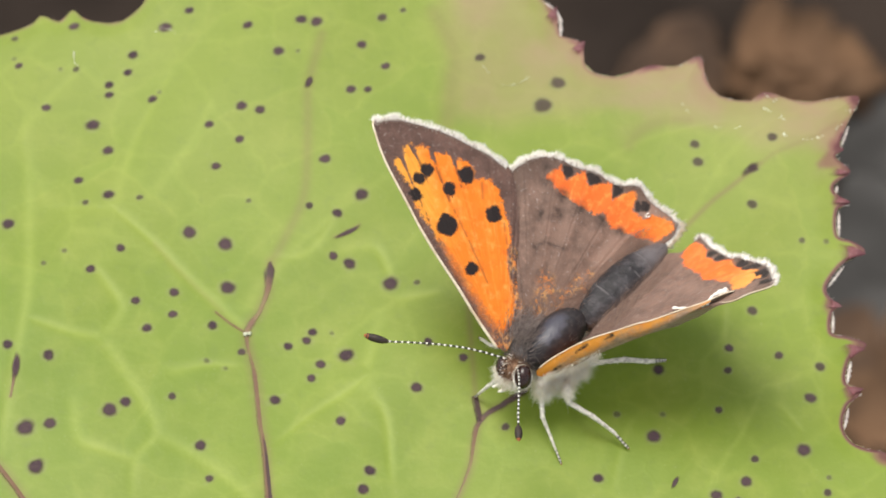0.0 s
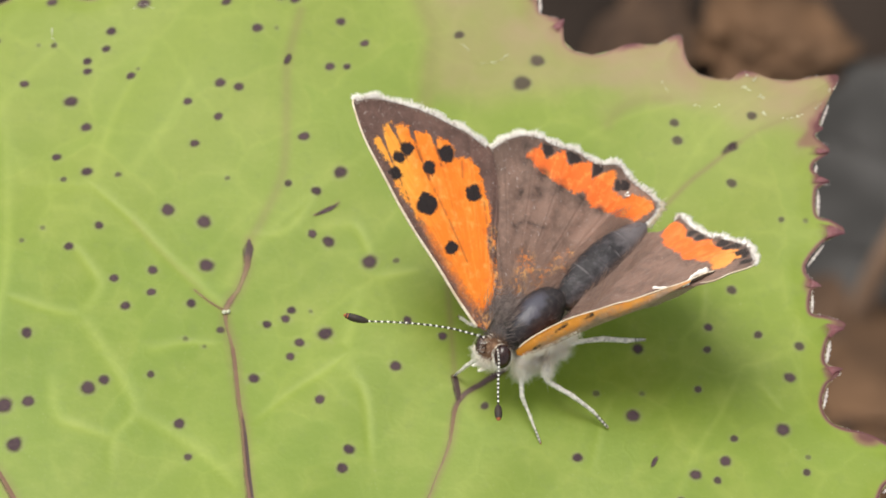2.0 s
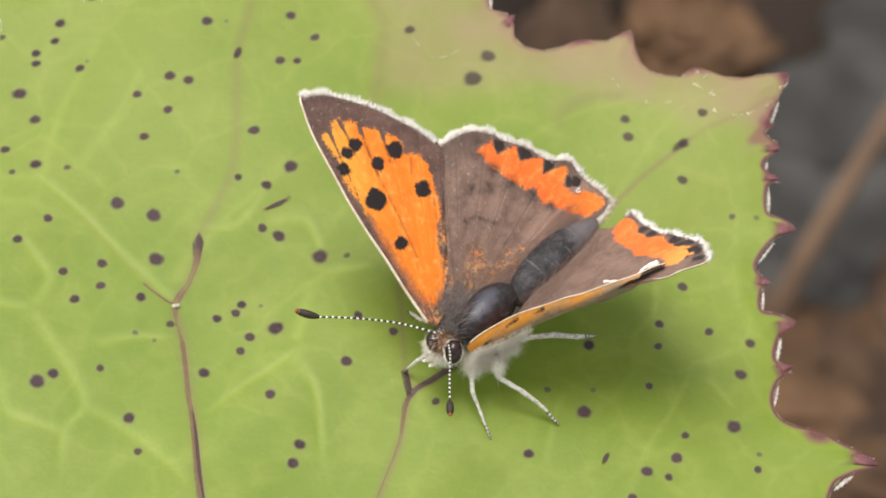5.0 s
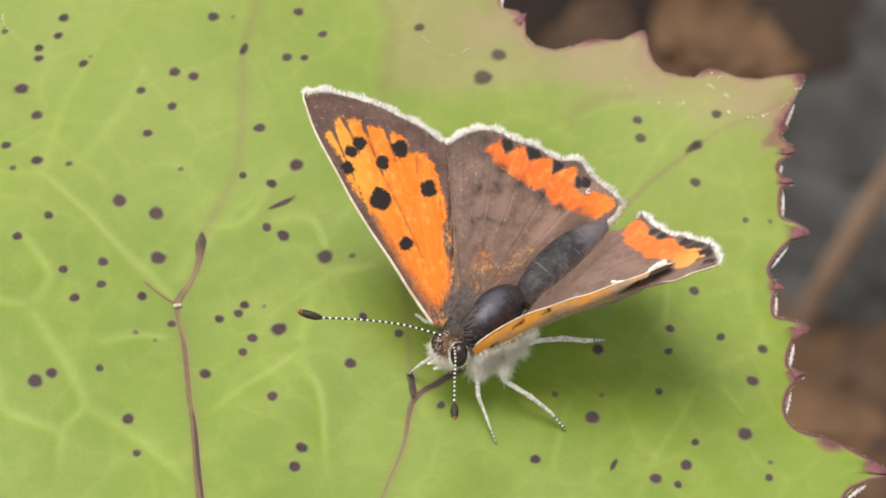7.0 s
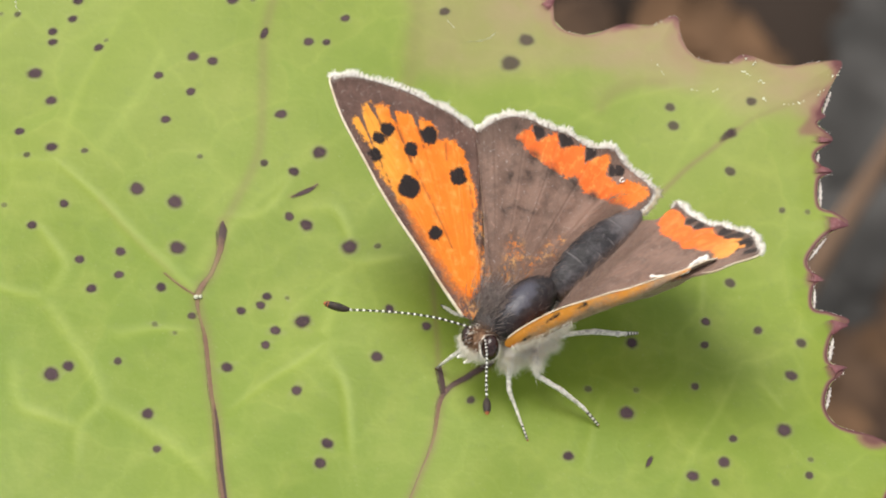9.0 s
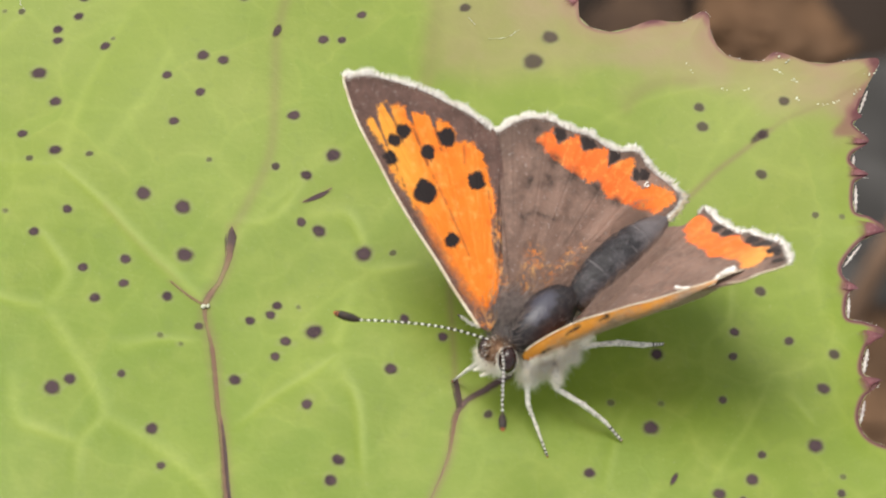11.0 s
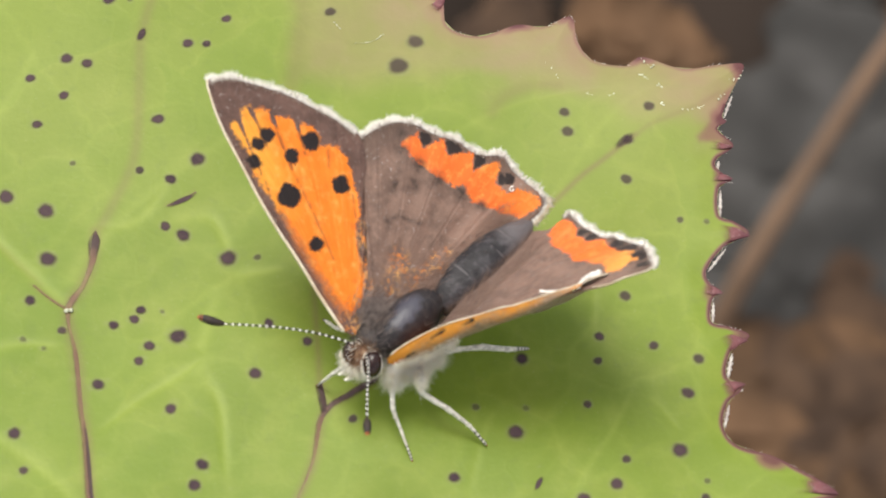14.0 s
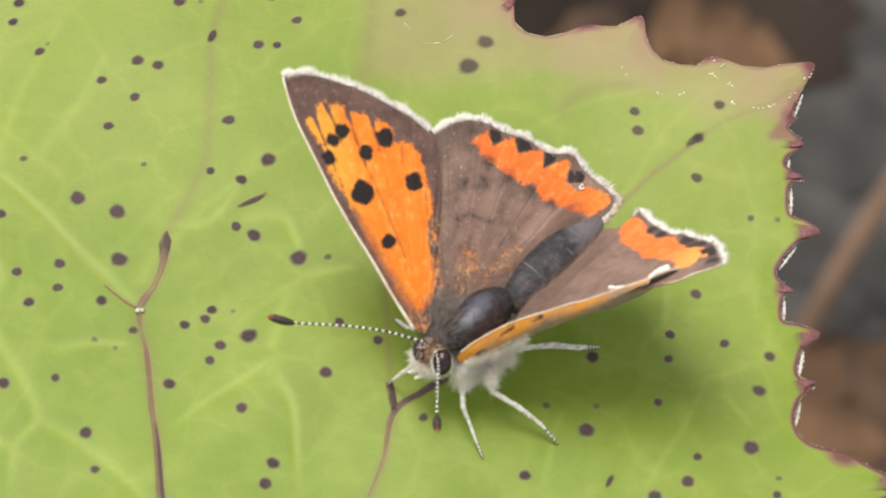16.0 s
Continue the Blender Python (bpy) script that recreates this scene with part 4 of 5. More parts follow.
UP = np.array([0.0, 0.0, 1.0])


def raised(side, degrees):
    return side * math.cos(radians(degrees)) + UP * math.sin(radians(degrees))


def wing(name, hinge, e1, e2, margin, mat, paint, under_paint, fringe, costa, label, lift=1.0, camber=0.25, fringe_len=0.42, costa_width=0.085, hump=0.0):
    """A wing as a fan from its hinge. margin: (s, u) in millimetres along e1 and e2. paint gives the colour fields of each place."""
    e1, e2 = np.array(e1, float), np.array(e2, float)
    nrm = np.cross(e1, e2) * lift
    cols = 300
    m = spline(margin, cols)
    tt = np.linspace(0, 1, cols)
    inset = 0.34 * smooth(tt, fringe[0] - 0.02, fringe[0] + 0.03) * smooth(-tt, -fringe[1] - 0.02, -fringe[1] + 0.03)
    m = m * (1 - inset / np.hypot(*m.T))[:, None]
    rr = np.linspace(0.02, 1, 170)
    su = rr[:, None, None] * m
    flat = su.reshape(-1, 2)
    reach = np.hypot(*m.T).max()
    t = np.tile(np.linspace(0, 1, cols), len(rr))
    r = np.repeat(rr, cols)
    ray = np.clip(np.abs(((t * 11) % 1.0) - 0.5) * 2 - 0.86, 0, 1) * 7 * smooth(r, 0.15, 0.6)
    h = camber * (np.sin(np.pi * np.hypot(*flat.T) / reach) - 0.6 * smooth(r, 0.6, 1.0)) + (0.02 if hump else 0.03) * np.cos(2 * np.pi * t * 11) * smooth(r, 0.2, 0.7)
    h = h + hump * np.clip(flat[:, 0] + 0.4, 0, None) / 3.0 * np.exp(1 - (flat[:, 0] + 0.4) / 3.0) * smooth(-flat[:, 0], -11.5, -4.0)
    place = flat[:, :1] * e1 + flat[:, 1:] * e2 + h[:, None] * nrm
    shape = (len(rr), cols, 3)
    me = grid_mesh(name, place.reshape(shape))
    for k, v in paint(flat).items():
        put(me, k, v)
    put(me, "ray", ray * 0.9)
    put(me, "across", t)
    put(me, "along", np.hypot(*flat.T))
    ob = link(name, me, mat, fly, label)
    ob.location = (np.array(hinge) - ORIGIN) * MM
    coarse = (place - 0.07 * nrm).reshape(shape)[::2, ::-2]
    low = grid_mesh("underside", coarse)
    for k, v in under_paint(flat.reshape(len(rr), cols, 2)[::2, ::-2].reshape(-1, 2)).items():
        put(low, k, v)
    put(low, "across", t.reshape(len(rr), cols)[::2, ::-2].ravel())
    put(low, "along", np.hypot(*flat.T).reshape(len(rr), cols)[::2, ::-2].ravel())
    put(low, "ray", ray.reshape(len(rr), cols)[::2, ::-2].ravel() * 0.5)
    link("underside", low, UNDER, ob, "pale grey-brown and orange underside")
    rng = np.random.default_rng(len(margin))
    f0, f1 = fringe
    edge = place.reshape(shape)[-1]
    count = int(250 * np.linalg.norm(np.diff(edge[int(f0 * cols):int(f1 * cols)], axis=0), axis=1).sum())
    i = rng.uniform(f0 * (cols - 1), f1 * (cols - 1), count)
    roots = np.stack([np.interp(i, np.arange(cols), edge[:, c]) for c in range(3)], 1)
    j = np.clip(i.astype(int), 1, cols - 2)
    tang = edge[j + 1] - edge[j - 1]
    out = np.cross(tang, nrm)
    out /= np.linalg.norm(out, axis=1)[:, None]
    out *= np.sign((out * (edge[j] - 0.0)).sum(1))[:, None]
    out += 0.2 * rng.normal(size=out.shape) + 0.10 * nrm
    tuft = np.sin(i * 3.6 + 2 * np.sin(i * 0.37))
    out += 0.22 * np.cos(i * 3.6 + 2 * np.sin(i * 0.37))[:, None] * tang / np.linalg.norm(tang, axis=1)[:, None]
    patchy = (0.80 + 0.26 * tuft) * (0.88 + 0.16 * np.sin(i * 0.41 + 1))
    hairs("fringe", roots - 0.10 * out, out, fringe_len * patchy * rng.uniform(0.65, 1.25, count), 0.021, FRINGE, ob, "white hairy wing fringe", 0.22, 3)
    few = rng.permutation(count)[:count // 9]
    hairs("fringe_root", roots[few] - 0.22 * out[few] + 0.02 * nrm, out[few] + 0.1 * nrm, 0.26 * rng.uniform(0.6, 1.4, len(few)), 0.020, FRINGE_ROOT, ob, "short grey-brown scales at the fringe's root", 0.3, 4)
    c0, c1 = costa
    if c1 - c0 < 0.05:
        return ob
    line = edge[int(c0 * (cols - 1)):int(c1 * (cols - 1)) + 1:3]
    tube("costa", line, np.linspace(costa_width, min(costa_width, 0.055), len(line)), COSTA, ob, "cream leading edge vein", 8)
    return ob


FORE = [(-0.27, 0.50), (-0.05, 2.89), (0.23, 5.34), (0.48, 7.66), (0.76, 9.00), (1.29, 11.55), (1.91, 13.40), (2.54, 14.33), (3.67, 13.75), (5.18, 11.89), (6.09, 10.28), (6.78, 8.75), (6.94, 7.45), (6.26, 6.00), (5.20, 4.68), (3.63, 2.76), (2.90, 1.76), (1.46, 0.47)]
FORE_ORANGE = [(0.53, 0.32), (0.62, 2.57), (0.90, 4.81), (1.06, 6.43), (1.01, 7.24), (1.06, 8.43), (1.15, 9.29), (1.60, 10.13), (1.62, 10.93), (1.79, 11.88), (2.15, 11.91), (2.19, 11.42), (2.77, 11.98), (3.22, 11.94), (3.11, 11.41), (3.40, 11.61), (3.73, 11.56), (3.88, 11.06), (3.76, 10.61), (4.01, 10.73), (4.48, 10.29), (4.66, 9.82), (4.54, 9.55), (4.74, 9.66), (5.26, 9.23), (5.19, 8.74), (4.93, 8.01), (5.17, 7.98), (5.54, 7.62), (5.61, 6.94), (5.40, 6.33), (5.06, 5.66), (4.59, 4.77), (3.92, 3.74), (3.35, 2.94), (2.96, 1.60), (1.51, 0.61)]
FORE_SPOTS = [(3.01, 10.29, 0.38), (2.31, 10.22, 0.34), (1.57, 9.71, 0.35), (3.31, 8.71, 0.38), (4.62, 8.63, 0.48), (1.89, 7.30, 0.59), (4.42, 6.08, 0.46), (1.39, 4.66, 0.38)]
HINDW = [(0.20, 1.12), (1.75, 2.75), (3.55, 4.95), (4.95, 6.75), (5.90, 7.93), (7.01, 7.97), (8.20, 7.54), (8.99, 6.70), (9.58, 5.63), (10.26, 4.67), (10.73, 3.42), (11.77, 2.47), (11.68, 1.33), (12.08, -0.24), (11.76, -0.98), (10.18, -1.14), (9.21, -1.64), (6.87, -1.64), (4.57, -1.44), (1.74, -0.97)]
HIND_BAND = [(7.35, 6.22), (7.85, 6.25), (8.50, 6.08), (8.30, 5.75), (8.17, 5.34), (8.75, 5.22), (9.38, 5.02), (9.15, 4.60), (8.96, 4.24), (9.60, 3.95), (10.22, 3.48), (9.85, 3.15), (9.50, 2.84), (10.40, 2.62), (11.18, 2.25), (10.55, 1.90), (10.06, 1.5), (10.10, 1.10), (10.39, 0.83), (10.90, 0.55), (11.28, 0.14), (11.42, -0.40), (11.27, -0.69), (10.60, -0.72), (9.89, -0.52), (9.35, 0.05), (9.05, 0.62), (8.60, 1.20), (8.36, 1.82), (8.47, 2.56), (8.10, 2.95), (7.83, 3.39), (7.57, 4.33), (7.35, 5.00), (7.27, 5.62)]
HIND_MARKS = [(5.62, 4.85, 0.24), (6.43, 4.30, 0.30), (7.64, 3.69, 0.30), (7.40, 4.85, 0.30), (8.16, 2.45, 0.30), (8.60, 1.25, 0.24), (7.15, 5.95, 0.28), (7.7, 6.55, 0.3), (4.10, 3.80, 0.14)]
HIND_DUST = [(3.3, 2.07, 0.42), (3.2, 1.51, 0.35), (2.67, 1.69, 0.40), (2.2, 1.45, 0.32), (1.88, 1.31, 0.32), (1.84, 0.96, 0.32), (2.79, 0.59, 0.26), (3.1, 0.72, 0.24), (3.44, 0.83, 0.26), (3.9, 0.72, 0.24), (4.26, 0.63, 0.26), (4.74, 0.37, 0.24), (4.8, 0.9, 0.22), (5.59, 0.66, 0.22), (1.0, 2.5, 0.30), (1.06, 1.95, 0.32), (0.89, 1.46, 0.35)]
HIND_CRESCENTS = [(8.50, 5.62, 0.44), (9.36, 4.32, 0.56), (9.96, 2.95, 0.55), (10.42, 1.62, 0.34), (10.80, 1.30, 0.32)]
LEFT_CRESCENTS = [(8.30, 3.0, 0.40), (8.02, 3.9, 0.36), (7.85, 6.1, 0.42), (7.75, 7.3, 0.45), (7.25, 8.5, 0.40), (6.75, 8.15, 0.2)]
HIND_L = [(1.49, 0.98), (4.00, 0.60), (7.53, -0.72), (8.09, 0.41), (9.52, 0.54), (9.76, 0.86), (9.02, 2.82), (8.52, 5.05), (8.56, 5.93), (8.28, 8.23), (7.65, 9.35), (6.90, 10.24), (5.84, 9.24), (4.98, 8.37), (4.40, 6.95), (3.85, 5.15), (2.75, 3.40), (1.00, 1.60)]
BAND_L = [(7.75, 0.69), (8.75, 0.44), (9.01, 0.92), (8.55, 2.20), (7.90, 2.83), (7.69, 3.91), (8.13, 4.92), (7.53, 5.76), (7.50, 6.72), (7.54, 8.12), (6.98, 8.55), (6.83, 8.17), (5.94, 8.23), (5.73, 7.55), (6.16, 6.89), (6.29, 5.46), (6.11, 4.35), (6.55, 3.67), (6.92, 1.93)]


FORE_VEINS = [[(2.39, 11.9), (1.8, 10.1), (1.2, 8.2)], [(3.13, 11.9), (2.93, 10.79), (2.55, 9.77)], [(3.95, 11.0), (3.29, 9.35), (2.9, 8.2)], [(4.75, 10.0), (4.19, 8.82), (3.9, 8.2)],
              [(5.5, 8.4), (5.0, 7.7), (4.5, 7.1)], [(2.87, 8.15), (2.36, 6.07), (1.57, 3.27)], [(4.6, 5.3), (3.5, 3.7), (2.2, 1.9)]]


def veined(p, lines, width):
    best = np.zeros(len(p))
    for k, line in enumerate(lines):
        d, _ = line_distance(p, spline(line, 12))
        best = np.maximum(best, (0.95 if k < 4 else 0.45) * np.exp(-(d / width) ** 2))
    return best


def flecks(p, spots, power=3.0):
    best = np.full(len(p), -9.0)
    for k, (x, y, r) in enumerate(spots):
        a = 0.7 * k
        dx, dy = p[:, 0] - x, p[:, 1] - y
        u, v = np.abs(dx * math.cos(a) + dy * math.sin(a)), np.abs(dy * math.cos(a) - dx * math.sin(a))
        best = np.maximum(best, r - (u**power + v**power) ** (1 / power))
    return best


def fore_paint(p):
    d = np.hypot(*p.T)
    blur = smooth(-(p[:, 0] - 0.2 * p[:, 1]), -0.9, 0.2) * smooth(-d, -8.5, -5.0)
    seam, _ = line_distance(p, [(3.75, 3.45), (3.2, 2.6), (2.3, 1.2), (1.4, 0.5)])
    worn = np.exp(-(seam / 0.55) ** 2)
    orange = inside(p, FORE_ORANGE) + 0.30 * blur - 0.8 * worn - 0.5 * smooth(-d, -1.5, -0.3)
    blur = np.maximum(blur, 0.5 * worn)
    base = smooth(-d, -1.6, -0.3)
    glow = smooth(-(p[:, 0] - 0.28 * p[:, 1]), -1.6, 0.6) * smooth(d, 4, 9)
    return {"orange": orange, "black": flecks(p, FORE_SPOTS), "glow": glow, "dust": np.maximum(0.8 * base, 0.9 * worn), "grey": 0.5 * smooth(p[:, 1], 12.0, 14.5), "finger": smooth(d, 9.3, 11.3), "vein": veined(p, FORE_VEINS, 0.065),
            "blur": blur}


def fore_under(p):
    d = np.hypot(*p.T)
    orange = np.minimum(inside(p, [(0.85 * a, 0.85 * b) for a, b in FORE_ORANGE]) + 0.6, 3.1 - (p[:, 0] - 0.25 * p[:, 1]))
    return {"orange": np.minimum(orange, 10.0 - d), "black": flecks(p, [(0.6, 2.9, 0.20), (0.7, 4.6, 0.20), (1.9, 3.9, 0.16)]), "glow": 0.6 * np.ones(len(p)), "dust": 0 * d, "grey": 0 * d}


def hind_fields(p, band, marks, dust, margin):
    d, _ = line_distance(p, margin)
    ban = inside(p, band)
    black = np.minimum(np.minimum(flecks(p, marks, 1.7), -ban - 0.02), d - 0.42)
    fleck = np.zeros(len(p))
    for x, y, r in dust:
        fleck = np.maximum(fleck, np.exp(-(((p[:, 0] - x) ** 2 + (p[:, 1] - y) ** 2) / r**2)))
    return {"orange": ban, "black": black, "glow": smooth(p[:, 0], 8, 11), "dust": fleck, "grey": smooth(-d, -2.0, -0.3)}


def hind_paint(p):
    f = hind_fields(p, HIND_BAND, HIND_CRESCENTS, HIND_DUST, spline(HINDW[4:15], 60))
    smudge = np.zeros(len(p))
    for x, y, r in HIND_MARKS:
        smudge = np.maximum(smudge, np.exp(-(((p[:, 0] - x) ** 2 + (p[:, 1] - y) ** 2) / (1.35 * r) ** 2)))
    d = np.hypot(*p.T)
    arc, _ = line_distance(p, [(4.16, 3.77), (4.67, 3.62), (5.03, 3.1), (5.27, 2.66)])
    f["smudge"] = np.maximum(np.maximum(1.0 * smudge, 0.7 * np.exp(-(arc / 0.13) ** 2)), 0.55 * smooth(-d, -5.0, -1.0))
    f["sheen"] = smooth(-np.abs(p[:, 1] - 0.2 - 0.02 * p[:, 0]), -1.5, -0.3) * smooth(p[:, 0], 5.0, 7.5)
    return f


def hind_left_paint(p):
    f = hind_fields(p, BAND_L, LEFT_CRESCENTS, ((2.6, 5.3, 0.4), (4.0, 6.6, 0.35)), spline(HIND_L[4:12], 60))
    d = np.hypot(*p.T)
    f["grey"] = np.maximum(f["grey"], 0.75 * smooth(-d, -5.0, -1.5))
    f["yellow"] = 0.55 * smooth(p[:, 1], 5.6, 8.0)
    rim, _ = line_distance(p, spline(HIND_L[4:12], 60))
    turn = np.arctan2(p[:, 1], p[:, 0])
    claws = np.minimum(np.minimum(0.22 * np.sin(62 * turn) - 0.02, 1.15 - rim), p[:, 1] - 6.1)
    f["black"] = np.maximum(f["black"], claws)
    return f


def hind_under(p):
    z = np.zeros(len(p))
    return {"orange": z - 5, "black": flecks(p, [(3, 3, 0.2), (5, 3, 0.2), (6, 1, 0.2)]), "glow": z, "dust": z, "grey": z}


R_FORE, R_HIND = np.array([3.43, -9.3, 4.4]), np.array([4.62, -8.94, 4.3])
L_FORE, L_HIND = np.array([5.1, -10.75, 4.2]), np.array([7.39, -8.74, 4.3])
fore_r = wing("forewing", R_FORE, AXIS, raised(-LEFT, 30), FORE, UPPER, fore_paint, fore_under, (0.40, 0.70), (0.0, 0.41), "bright orange forewing with black spots and dark border", 1.0, 0.12)
hind_r = wing("hindwing", R_HIND, AXIS, raised(-LEFT, 28), HINDW, HIND, hind_paint, hind_under, (0.21, 0.78), (0.0, 0.02), "brown hindwing with scalloped orange band", 1.0, 0.15)
ch, cd, cn = np.array([0.8701, 0.1794, 0.459]), np.array([0.289, 0.5686, -0.7702]), np.array([-0.3992, 0.8028, 0.4429])
tilt = radians(8.5)
cd = cd * math.cos(tilt) - cn * math.sin(tilt)
FORE_TURNED = [(0.82 * (0.1745 * s + 0.985 * u), 0.82 * (0.985 * s - 0.1745 * u)) for s, u in FORE]


def unturned(p):
    return np.stack([0.1745 * p[:, 0] + 0.985 * p[:, 1], 0.985 * p[:, 0] - 0.1745 * p[:, 1]], 1) / 0.82


fore_l = wing("forewing", L_FORE, ch, cd, FORE_TURNED, UPPER, lambda p: fore_paint(unturned(p)), lambda p: fore_under(unturned(p)), (0.42, 0.73), (0.0, 0.41),
              "raised orange forewing seen edge-on, frayed at its tip", 1.0, 0.04, 0.2, 0.034, 0.66)
hind_l = wing("hindwing", L_HIND, AXIS, raised(LEFT, 42), HIND_L, HIND, hind_left_paint, hind_under, (0.22, 0.66), (0.64, 0.80), "torn brown hindwing with orange band", -1.0, 0.1, 0.42, 0.035)


def wing_flank():
    """The raised forewing's underside, where it rolls down over the flank below its leading edge."""
    n, m = 70, 16
    a = np.linspace(0.15, 10.6, n)
    lead = spline(FORE_TURNED[:8], 200)
    u = np.interp(a, lead[:, 0], lead[:, 1])
    h = 0.66 * np.clip(a + 0.4, 0, None) / 3.0 * np.exp(1 - (a + 0.4) / 3.0) * smooth(-a, -11.5, -4.0)
    top = a[:, None] * ch + u[:, None] * cd + (h - 0.03)[:, None] * np.cross(ch, cd)
    drop = np.interp(a, [0, 0.5, 1.4, 2.6, 4.0, 6.0, 8.5, 10.6], [0.12, 0.75, 1.22, 1.36, 1.22, 0.98, 0.70, 0.04])
    down = np.array([0.12, -0.30, -0.945])
    v = np.linspace(0, 1, m)
    roll = 0.16 * np.sin(np.pi * v)[None, :, None] * np.array([0.0, -0.95, 0.3])
    pts = top[:, None] + (drop[:, None] * v)[..., None] * down + roll * smooth(a, 0.0, 1.5)[:, None, None]
    me = grid_mesh("flank", pts)
    aa, vv = np.repeat(a, m), np.tile(v, n)
    depth = vv * np.repeat(drop, m)
    flat = np.stack([aa, depth], 1)
    put(me, "orange", 0.80 - 0.080 * aa - 0.74 * depth + 0.16 * np.sin(1.9 * aa + 2.0 * depth))
    dash = np.full(n * m, 9.0)
    for line in ([(2.75, 0.34), (3.45, 0.20)], [(4.45, 0.26), (4.95, 0.16)], [(1.3, 0.75), (1.75, 0.70)]):
        dash = np.minimum(dash, line_distance(flat, line)[0])
    put(me, "black", 0.085 - dash)
    put(me, "glow", 0.9 - 0.5 * vv)
    put(me, "blur", np.full(n * m, 0.8))
    put(me, "across", vv * 0.4)
    put(me, "along", aa)
    part_of = link("flank", me, UNDER, fore_l, "orange and tan underside of the raised wing")
    rng = np.random.default_rng(55)
    k = (3 + 24 * rng.uniform(0, 1, 460) ** 1.4).astype(int)
    up = rng.uniform(-0.10, 0.40, 460)
    root = pts[k, -1] - (up * drop[k])[:, None] * down + np.array([0, -0.12, 0])
    way = down + np.array([0.25, -0.25, 0.1]) + 0.5 * rng.normal(size=(460, 3))
    hairs("flank_wool", root, way, rng.uniform(0.12, 0.45, 460), 0.009, FUR, part_of, "white wool along the wing's lower edge", 0.35, 56)


wing_flank()


def anal_tuft():
    """Cream hairs at the inner corner of the hindwing."""
    rng = np.random.default_rng(41)
    e2 = raised(-LEFT, 28)
    line = spline([(11.9, -0.7), (11.6, -1.0), (11.0, -1.15), (10.2, -1.2)], 60)
    q = line[rng.integers(0, 60, 170)]
    root = q[:, :1] * AXIS + q[:, 1:] * e2
    way = AXIS * 0.9 - 0.35 * e2 + 0.22 * rng.normal(size=(170, 3))
    hairs("corner_hair", root - 0.15 * AXIS, way, rng.uniform(0.2, 0.55, 170), 0.014, COSTA, hind_r, "cream hairs at the wing's inner corner", 0.25, 42)


anal_tuft()


def scale_curl():
    a = np.linspace(0.4, 5.2, 20)
    e2 = raised(-LEFT, 28)
    up = np.cross(AXIS, e2)
    p = (10.52 + 0.14 * np.cos(a))[:, None] * AXIS + (0.86 + 0.09 * np.sin(a))[:, None] * e2 + 0.08 * up * np.sign(up[2])
    tube("scale_curl", p, 0.02 + 0.025 * np.abs(np.sin(1.7 * a)), FRINGE, hind_r, "tiny curl of pale scales", 6)


scale_curl()


def frayed_edge():
    """The curled white edge of the raised forewing, lying over the hindwing."""
    p = spline([(12.49, -8.55, 7.53), (13.24, -9.04, 8.32), (13.73, -9.12, 8.69), (14.20, -9.15, 9.01), (14.41, -8.72, 8.89), (14.73, -8.52, 8.97), (15.24, -8.57, 9.34)], 40)
    p = p + np.array([-0.15, -0.05, 0.15]) + 0.06 * cn - L_FORE
    r = 0.085 + 0.03 * np.sin(np.arange(40) * 1.7) + 0.11 * smooth(np.linspace(0, 1, 40), 0.75, 0.97)
    tube("frayed_edge", p, r, FRINGE, fore_l, "curled white frayed wing edge", 8)


frayed_edge()


def local(p):
    return np.asarray(p, float) - ORIGIN


